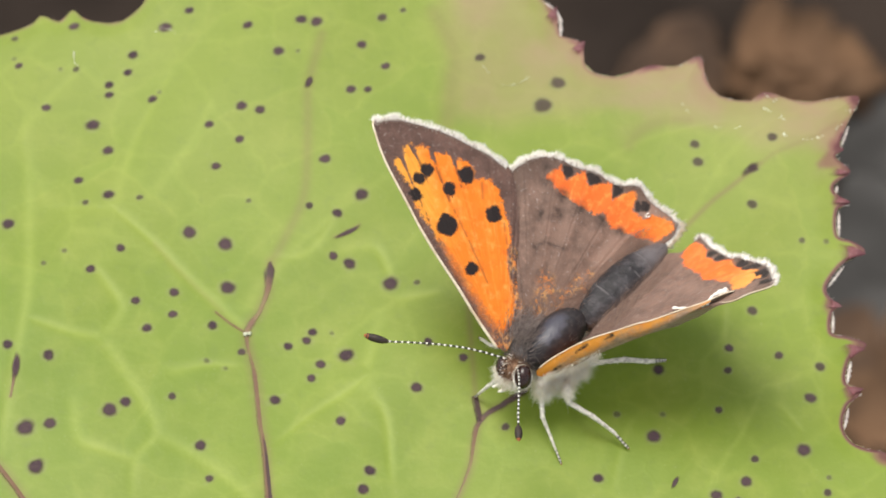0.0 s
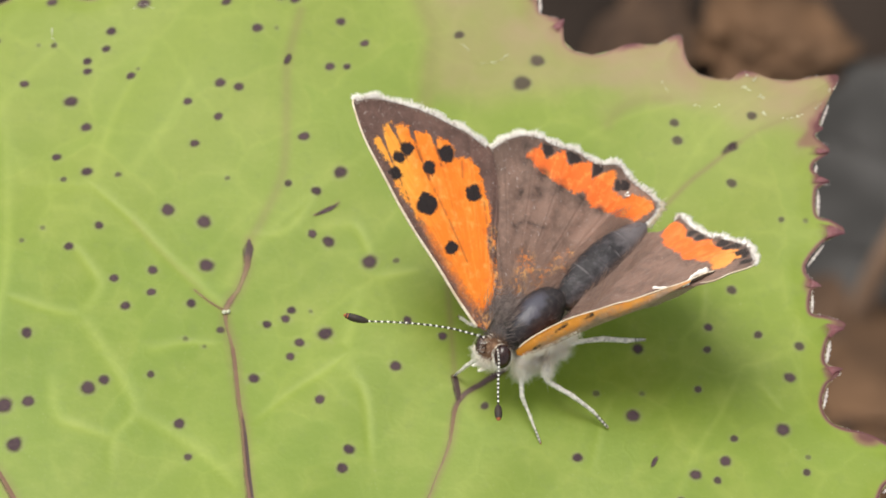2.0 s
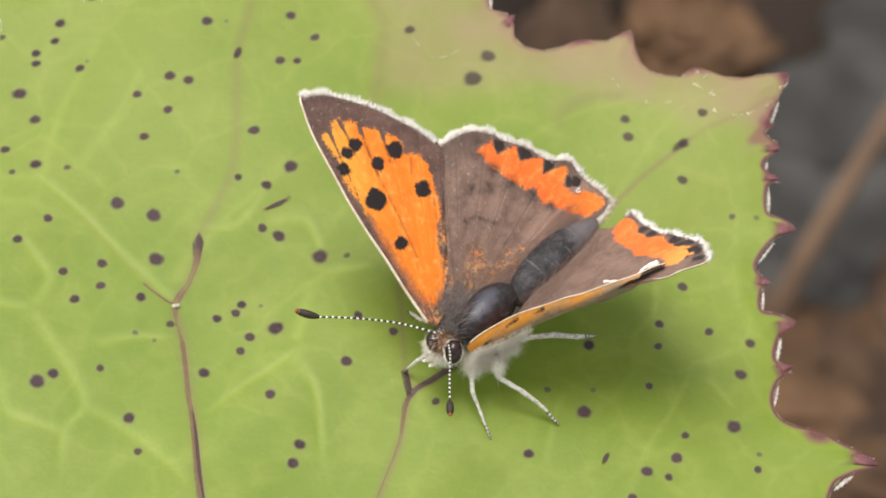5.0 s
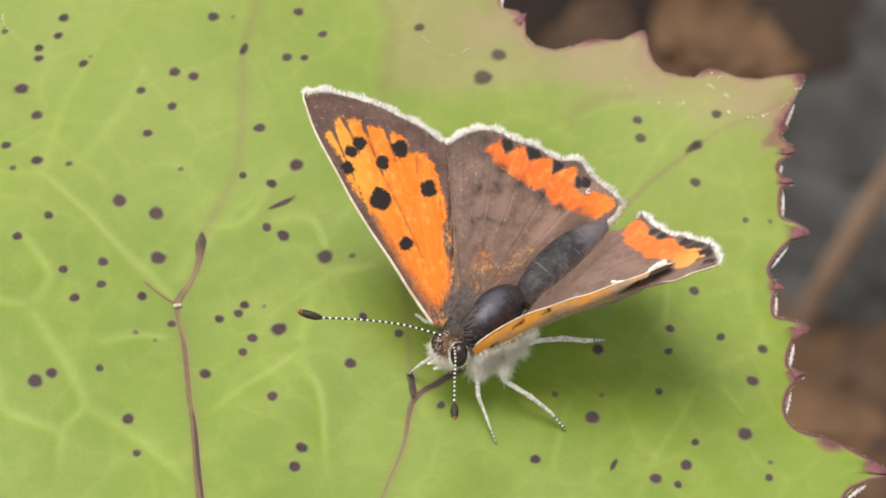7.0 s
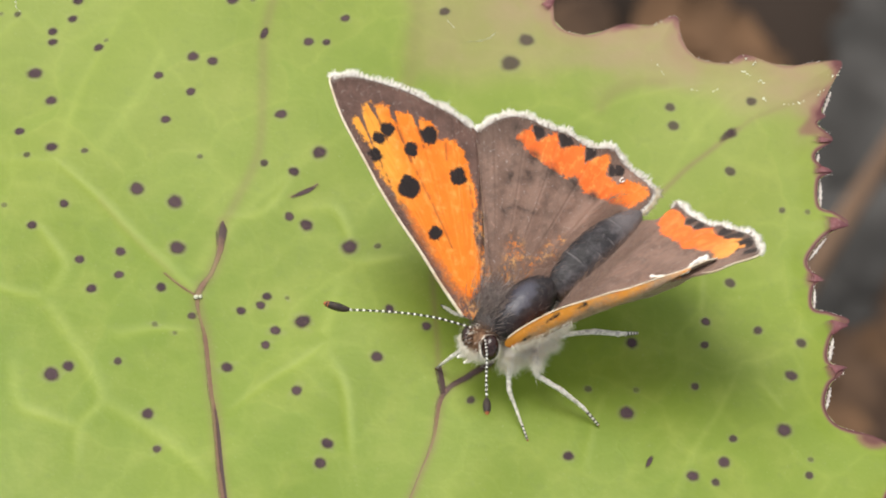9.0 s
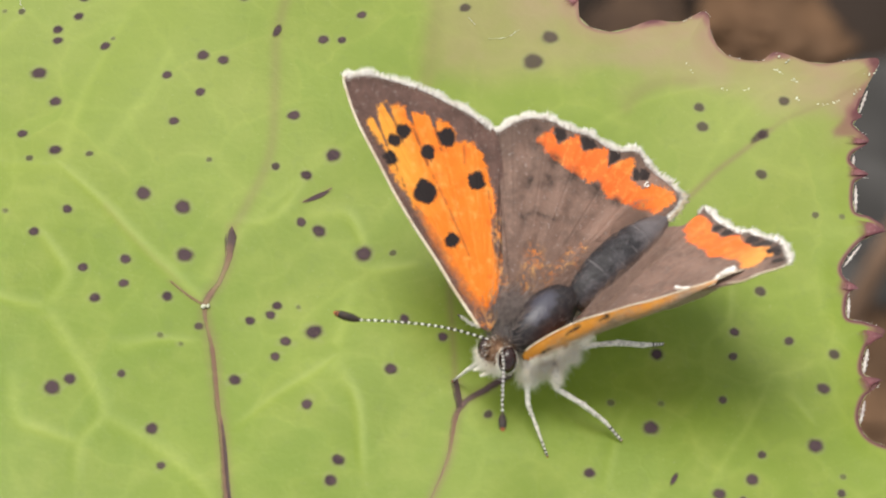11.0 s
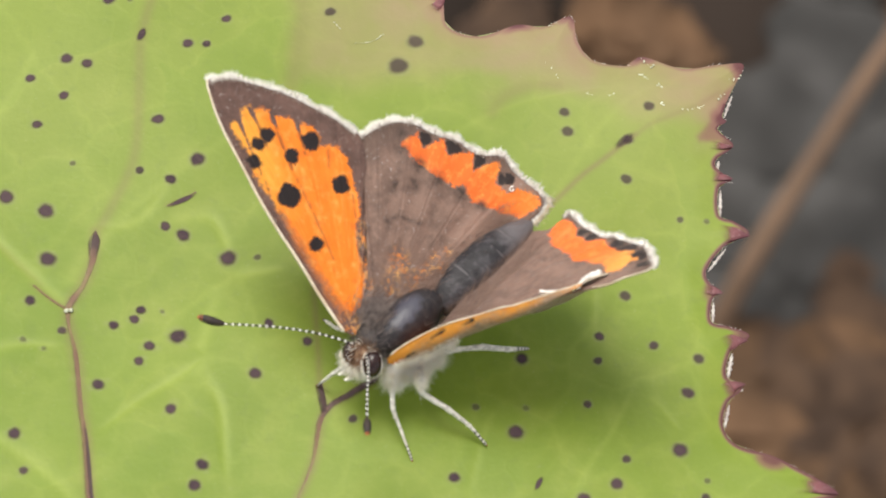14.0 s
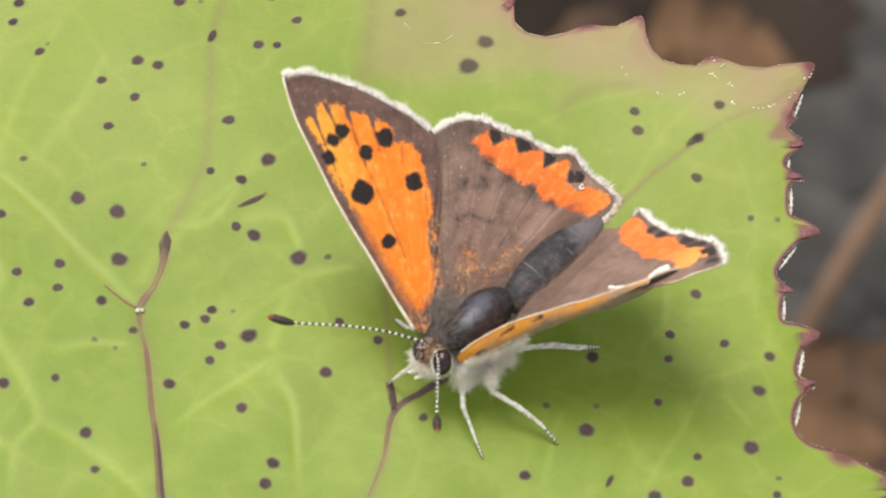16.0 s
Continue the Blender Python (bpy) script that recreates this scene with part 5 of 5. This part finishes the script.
def body():
    rng = np.random.default_rng(5)
    th = egg("thorax", local((6.02, -8.17, 3.85)), AXIS, (2.30, 1.26, 1.20), BLACK, fly, "glossy blue-black thorax", 36)
    co = np.empty(3 * len(th.data.vertices), np.float32)
    th.data.vertices.foreach_get("co", co)
    rel = co.reshape(-1, 3) / MM - local((6.02, -8.17, 3.85))
    # where the painted highlight lies, along the top of the back
    put(th.data, "sheen_patch", np.exp(-(((rel @ AXIS + 0.1) / 1.5) ** 2 + ((rel @ LEFT + 0.15) / 0.75) ** 2)) * (rel[:, 2] > 0))
    # abdomen: overlapping rings that taper to the tip
    a0, a1 = np.array([7.55, -6.95, 3.55]), np.array([12.35, -1.95, 3.60])
    n = 120
    t = np.linspace(0, 1, n)
    seg = (t * 7) % 1.0
    prof = np.interp(t, [0, 0.08, 0.25, 0.45, 0.62, 0.80, 0.93, 1.0], [0.90, 1.12, 1.32, 1.34, 1.20, 0.90, 0.55, 0.14])
    prof = prof * (0.975 + 0.03 * seg**0.6)
    path = a0 + t[:, None] * (a1 - a0) + np.array([0, 0, 0.25]) * np.sin(np.pi * t)[:, None]
    ab = tube("abdomen", local(path), prof, ABDO, fly, "dusty black segmented abdomen", 30, 0.74)
    put(ab.data, "seg", np.repeat(np.r_[seg[0], seg, 0.0], 31))
    put(ab.data, "rear", np.repeat(np.r_[0, smooth(t, 0.35, 0.95), 1], 31))
    put(ab.data, "flank", np.tile(smooth(np.abs(np.cos(np.linspace(0, 2 * np.pi, 31))), 0.55, 0.96), n + 2))
    i = rng.integers(3, n - 3, 260)
    ang = rng.uniform(0, 2 * np.pi, 260)
    side = np.cross(AXIS, UP)
    rad = np.cos(ang)[:, None] * side + 0.74 * np.sin(ang)[:, None] * UP
    hairs("abdomen_hair", local(path[i] + rad * prof[i][:, None] * 0.97), 0.30 * rad + AXIS, rng.uniform(0.2, 0.5, 260), 0.008, GREYFUR, ab, "short grey hairs", 0.3, 2)
    i = rng.integers(6, n - 20, 420)
    ang = rng.normal(0, 0.35, 420) + np.pi * rng.integers(0, 2, 420)
    rad = np.cos(ang)[:, None] * side + 0.74 * np.abs(np.sin(ang))[:, None] * UP
    hairs("abdomen_fringe", local(path[i] + rad * prof[i][:, None] * 0.96), 0.15 * rad + AXIS + 0.15 * UP, rng.uniform(0.3, 0.8, 420), 0.008, BROWNHAIR, ab, "brown hairs along the flanks", 0.3, 3)
    # dark fuzz round the thorax, white wool below it
    n = 1100
    d = rng.normal(size=(n, 3))
    d /= np.linalg.norm(d, axis=1)[:, None]
    d = d[(d[:, 2] > -0.3) & ((d @ AXIS < -0.75) | (d @ LEFT < -0.80))]
    root = np.array([6.25, -8.15, 3.75]) + (d @ AXIS)[:, None] * AXIS * 1.95 + (d @ LEFT)[:, None] * LEFT * 1.18 + d[:, 2:] * UP * 1.1
    hairs("thorax_hair", local(root), d + 0.7 * AXIS, rng.uniform(0.3, 0.8, len(d)), 0.014, GREYFUR, th, "grey thorax hairs", 0.35, 4)
    egg("collar", local((4.55, -8.95, 3.75)), AXIS, (1.0, 1.05, 0.85), GREYFUR, fly, "grey furry collar")
    d = rng.normal(size=(1500, 3))
    d /= np.linalg.norm(d, axis=1)[:, None]
    d = d[d[:, 2] > -0.1]
    root = np.array([4.55, -8.95, 3.75]) + (d @ AXIS)[:, None] * AXIS * 0.98 + (d @ LEFT)[:, None] * LEFT * 1.02 + d[:, 2:] * UP * 0.83
    hairs("collar_hair", local(root), d + 0.4 * AXIS, rng.uniform(0.3, 0.7, len(d)), 0.012, COLLAR, fly, "soft grey collar hairs", 0.35, 14)
    # soft tufts on the shoulders, where the wings join
    for c, m in (((4.30, -8.25, 4.75), 1000),):
        off = rng.normal(size=(m, 3)) * np.array([0.42, 0.42, 0.22])
        hairs("shoulder_tuft", local(np.array(c) + off), 0.8 * AXIS + 0.45 * UP + 0.5 * off, rng.uniform(0.45, 1.0, m), 0.012, SHOULDER, th, "soft grey-brown shoulder tuft", 0.3, m)
    egg("breast", local((6.55, -8.95, 2.55)), AXIS, (2.2, 0.95, 0.80), FUR, fly, "white woolly underside of the body")
    d = rng.normal(size=(5200, 3))
    d /= np.linalg.norm(d, axis=1)[:, None]
    d = d[(d[:, 2] < 0.4)]
    root = np.array([6.55, -8.95, 2.60]) + (d @ AXIS)[:, None] * AXIS * 2.15 + (d @ LEFT)[:, None] * LEFT * 0.98 + d[:, 2:] * UP * 0.8
    lock = 0.55 * np.sin(root @ np.array([[5.1, 3.0, 1.0], [2.2, 5.7, 3.1], [4.0, 1.2, 6.3]]) + np.array([0.3, 1.9, 4.0]))
    hairs("breast_wool", local(root), d + 0.5 * AXIS - 0.25 * UP + lock, rng.uniform(0.4, 1.0, len(d)), 0.012, FUR, fly, "long white woolly hairs", 0.35, 6)
    d = rng.normal(size=(6500, 3))
    d /= np.linalg.norm(d, axis=1)[:, None]
    d = d[(d @ np.array([0.2, -0.8, 0.5]) > 0.15) & (d[:, 2] < 0.75)]
    root = np.array([6.55, -8.95, 2.60]) + (d @ AXIS)[:, None] * AXIS * 2.15 + (d @ LEFT)[:, None] * LEFT * 0.95 + d[:, 2:] * UP * 0.78
    hairs("side_wool", local(root), 0.55 * d + 0.5 * AXIS + 0.35 * LEFT - 0.55 * UP, rng.uniform(0.28, 0.70, len(d)), 0.012, FUR, fly, "white woolly hairs along the flank", 0.4, 16)
    d = rng.normal(size=(500, 3))
    d /= np.linalg.norm(d, axis=1)[:, None]
    d = d[d[:, 2] > 0.2]
    root = np.array([6.25, -8.15, 3.75]) + (d @ AXIS)[:, None] * AXIS * 2.25 + (d @ LEFT)[:, None] * LEFT * 1.17 + d[:, 2:] * UP * 1.12
    hairs("back_hair", local(root), 0.35 * d + AXIS, rng.uniform(0.25, 0.6, len(d)), 0.010, GREYFUR, th, "fine flat hairs on the back", 0.3, 17)


def head():
    rng = np.random.default_rng(8)
    c = np.array([3.86, -9.98, 3.62])
    hd = egg("head", local(c), AXIS, (0.62, 0.80, 0.66), TUFT, fly, "small brown head")
    tall = np.array([0.0, 0.86, 0.51])
    for e, sgn, r in ((np.array([4.33, -10.62, 3.95]), 1, (0.66, 0.47, 0.47)), (np.array([3.28, -9.93, 3.80]), -1, (0.60, 0.42, 0.42))):
        egg("eye", local(e), tall + 0.12 * sgn * LEFT, r, EYE, hd, "large dark brown compound eye", 24)
        out = np.array([0.12, -0.60, 0.78])
        out /= np.linalg.norm(out)
        p = np.cross(out, UP)
        p /= np.linalg.norm(p)
        q = np.cross(out, p)
        if sgn > 0:
            a = np.linspace(0.0, 2 * np.pi, 48)
            ring = e - 0.05 * out + 0.50 * np.cos(a)[:, None] * p + 0.66 * np.sin(a)[:, None] * q
            tube("eye_rim", local(ring), 0.032 + 0.070 * np.cos(a - (np.pi if p[0] > 0 else 0)) ** 2 * (np.cos(a) * p[0] < 0) + 0.015 * np.sin(9 * a), FUR, hd, "white scale ring round the eye", 8)
    n = 2200
    d = rng.normal(size=(n, 3))
    d /= np.linalg.norm(d, axis=1)[:, None]
    d = d[(d[:, 2] < -0.05) | (d @ AXIS < -0.5)]
    low = d[:, 2] < 0.35
    root = c + d * np.array([0.75, 0.75, 0.62])
    hairs("face_wool", local(root[low]), d[low] - 0.5 * AXIS - 0.2 * UP, rng.uniform(0.35, 0.75, low.sum()), 0.014, FUR, hd, "white hairs of face and palps", 0.3, 10)
    d = rng.normal(size=(1500, 3))
    d /= np.linalg.norm(d, axis=1)[:, None]
    d = d[(d[:, 2] > 0.1) & (np.abs(d @ LEFT) < 0.62)]
    hairs("head_tuft", local(c + d * 0.70), d + 0.3 * UP - 0.3 * AXIS, rng.uniform(0.2, 0.5, len(d)), 0.013, TUFT, hd, "rusty brown tuft", 0.4, 11)
    d = rng.normal(size=(260, 3))
    d /= np.linalg.norm(d, axis=1)[:, None]
    d = d[(d[:, 2] > 0.2) & (np.abs(np.abs(d @ LEFT) - 0.35) < 0.16)]
    hairs("brow_hair", local(c + d * 0.72), d - 0.7 * AXIS, rng.uniform(0.25, 0.5, len(d)), 0.018, FUR, hd, "white streaks beside the eyes", 0.3, 13)
    for s in (-0.22, 0.22):
        b = c - 0.5 * AXIS - 0.3 * UP + s * LEFT
        tube("palp", local(spline([b, b - 0.5 * AXIS - 0.25 * UP, b - 0.95 * AXIS + 0.05 * UP], 14)), np.linspace(0.2, 0.06, 14), FUR, hd, "white palp", 10)


def antenna(points, club_length, label):
    pts = spline(points, 120)
    root = pts[0].copy()
    rel = pts - root
    length = np.r_[0, np.cumsum(np.linalg.norm(np.diff(pts, axis=0), axis=1))]
    total = length[-1]
    club = total - club_length
    stalk_to = int(np.searchsorted(length, club))
    ob = tube("antenna", rel[:stalk_to + 1], np.full(stalk_to + 1, 0.047), DARK, fly, label, 9)
    ob.location = (root - ORIGIN) * MM
    at = 0.12
    while at < club - 0.05:
        seg = np.stack([np.interp(at + np.linspace(0, 0.125, 4), length, rel[:, c]) for c in range(3)], 1)
        tube("ring", seg, [0.048, 0.055, 0.055, 0.048], FRINGE, ob, "white antennal ring", 9)
        at += 0.34
    seg = np.stack([np.interp(np.linspace(club - 0.05, total - 0.12, 16), length, rel[:, c]) for c in range(3)], 1)
    tube("club", seg, 0.215 * np.sqrt(np.clip(np.sin(np.linspace(0.12, 2.75, 16)), 0.03, 1)), CLUB, ob, "swollen black club", 14)
    tip = np.stack([np.interp(np.linspace(total - 0.26, total + 0.02, 8), length, rel[:, c]) for c in range(3)], 1)
    tube("club_tip", tip, [0.175, 0.165, 0.15, 0.13, 0.11, 0.085, 0.055, 0.02], RUST, ob, "rusty orange club tip", 12)
    return ob


def leg(points, radii, woolly):
    """Straight segments that meet in knees, scaled white; black bands mark the foot."""
    pts = np.array(points, float)
    reach = np.r_[0, np.cumsum(np.linalg.norm(np.diff(pts, axis=0), axis=1))]
    at = np.linspace(0, reach[-1], 60)
    line = np.stack([np.interp(at, reach, pts[:, c]) for c in range(3)], 1)
    line[1:-1] = 0.25 * line[:-2] + 0.5 * line[1:-1] + 0.25 * line[2:]
    width = np.interp(at, reach, radii) * (0.98 - 0.20 * at / reach[-1])
    for knee in reach[1:-1]:
        width = width * (1 + 0.16 * np.exp(-((at - knee) / 0.12) ** 2))
    ob = tube("leg", local(line), width, LEG, fly, "slender white-scaled leg", 12)
    for a in (0.86, 0.90, 0.94, 0.975):
        where = reach[-1] * (a + np.linspace(0, 0.013, 4))
        seg = np.stack([np.interp(where, reach, pts[:, c]) for c in range(3)], 1)
        tube("band", local(seg), np.interp(where, at, width) * 1.1 + 0.008, DARK, ob, "black band on the foot", 10)
    claw = np.array([pts[-1], pts[-1] + (pts[-1] - pts[-2]) * 0.06 + np.array([0, 0, -0.03])])
    tube("claw", local(spline(claw, 5)), np.linspace(0.06, 0.02, 5), RUST, ob, "tiny claw", 6)
    rng = np.random.default_rng(int(pts[0][0] * 10))
    n = 260
    k = rng.integers(4, 50, n)
    d = rng.normal(size=(n, 3))
    hairs("leg_scales", local(line[k] + 0.9 * width[k][:, None] * d / np.linalg.norm(d, axis=1)[:, None]), 0.5 * d + 1.6 * (pts[-1] - pts[0]) / reach[-1], rng.uniform(0.06, 0.16, n), 0.010, FUR, ob, "loose white scales", 0.3, 7)
    if woolly:
        n = int(650 * woolly)
        t = rng.uniform(0, woolly, n)
        root = pts[0] + t[:, None] * (pts[1] - pts[0]) * 1.2 + 0.13 * rng.normal(size=(n, 3))
        d = rng.normal(size=(n, 3))
        hairs("leg_wool", local(root), d * 0.55 + np.array([0.35, 0.1, -0.2]) + (pts[1] - pts[0]) / np.linalg.norm(pts[1] - pts[0]), rng.uniform(0.3, 0.72, n), 0.012, FUR, ob, "white wool on the thigh", 0.3, 12)
    return ob


def inner_hairs(wing_part, hinge, e1, e2, s0, s1, u0, u1, count, seed):
    rng = np.random.default_rng(seed)
    s, u = rng.uniform(s0, s1, count), rng.uniform(u0, u1, count)
    e1, e2 = np.array(e1), np.array(e2)
    up = np.cross(e1, e2)
    up = up * np.sign(up[2])
    root = s[:, None] * e1 + u[:, None] * e2 + 0.03 * up
    way = e1 * 1.0 - 0.28 * e2 + 0.16 * up + 0.12 * rng.normal(size=(count, 3))
    hairs("inner_hair", root, way, rng.uniform(0.7, 1.7, count), 0.009, BROWNHAIR, wing_part, "long soft brown hairs", 0.2, seed)


body()
head()
inner_hairs(hind_r, R_HIND, AXIS, raised(-LEFT, 28), 1.5, 9.0, -0.9, 0.8, 1100, 21)
inner_hairs(hind_l, L_HIND, AXIS, raised(LEFT, 42), 0.8, 6.5, 0.1, 1.6, 520, 22)
ant_l = antenna([(3.47, -9.63, 4.2), (1.64, -9.43, 4.9), (-0.16, -9.45, 5.5), (-1.93, -9.58, 6.0), (-3.0, -9.62, 6.2), (-4.21, -9.34, 6.4)], 1.32, "long antenna ringed black and white with dark club")
ant_r = antenna([(4.02, -10.1, 4.2), (4.1, -11.49, 5.0), (4.03, -13.25, 5.7), (4.0, -14.85, 6.2), (4.01, -15.9, 6.4)], 1.0, "antenna ringed black and white, pointing forward")
leg([(5.4, -9.7, 3.1), (5.35, -10.75, 2.5), (5.41, -11.81, 1.7), (5.85, -12.56, 0.9), (6.43, -13.77, 0.05)], [0.20, 0.17, 0.13, 0.085, 0.06], 0.9)
leg([(6.8, -9.5, 3.0), (6.72, -10.74, 2.8), (6.82, -11.18, 2.2), (8.18, -11.75, 1.6), (9.27, -12.22, 0.8), (10.11, -12.83, 0.05)], [0.22, 0.20, 0.16, 0.145, 0.11, 0.08], 1.0)
leg([(7.9, -8.98, 2.5), (8.73, -8.54, 2.0), (9.96, -8.11, 1.5), (11.25, -7.75, 0.7), (12.32, -7.3, 0.05)], [0.2, 0.13, 0.175, 0.16, 0.09], 0.0)
leg([(3.7, -9.6, 2.9), (3.08, -9.83, 2.40), (2.45, -9.84, 1.60), (1.76, -9.64, 0.05)], [0.2, 0.16, 0.11, 0.06], 0.0)
leg([(4.2, -8.6, 3.2), (2.62, -7.78, 2.50), (2.23, -6.85, 1.50), (2.00, -5.97, 0.30)], [0.10, 0.09, 0.08, 0.05], 0.0)


# ---- what moves ----
def swing(ob, hinge, axis, rows):
    place = Matrix.Translation(Vector((np.array(hinge) - ORIGIN) * MM))
    walk(ob, [(t, place @ Matrix.Rotation(radians(a), 4, Vector(axis))) for t, a in rows])


def motions():
    """The wings open and close by a degree or so and one antenna sways."""
    beat = [(0, 2.0), (2.0, 1.9), (4.0, 2.0), (4.7, -0.4), (6.8, -2.2), (8.0, -2.2), (9.2, -2.2), (11.3, 0.0), (12.5, -1.2), (13.5, -0.6), (14.5, -1.2), (15.0, -1.9), (15.5, 0.2), (15.8, 1.9), (16.0, 3.2)]
    swing(fore_r, R_FORE, AXIS, beat)
    swing(hind_r, R_HIND, AXIS, [(t, 0.25 * a - 0.7) for t, a in beat])
    swing(fore_l, L_FORE, AXIS, [(0, 0), (4.4, 0), (4.7, -0.9), (6.8, -3.2), (7.5, -3.2), (8.0, -2.0), (8.5, -1.3), (9.2, -0.8), (11.3, 0), (15.5, -0.2), (16.0, -0.8)])
    swing(ant_l, [3.47, -9.63, 4.2], UP, [(0, 0.6), (4.5, 1.5), (6.8, 1.8), (9.2, 2.0), (11.3, 1.2), (12.5, 1.0), (14.0, 1.4), (16.0, 2.0)])
    # the insect leans a little on its legs
    lean = [(0, 0.0), (3.5, 0.0), (4.7, -0.05), (6.8, -0.07), (9.2, -0.10), (11.3, -0.08), (16.0, -0.08)]
    walk(fly, [(t, Matrix.Translation(Vector((ORIGIN + np.array([x, 0.0, 0.0])) * MM))) for t, x in lean])


motions()
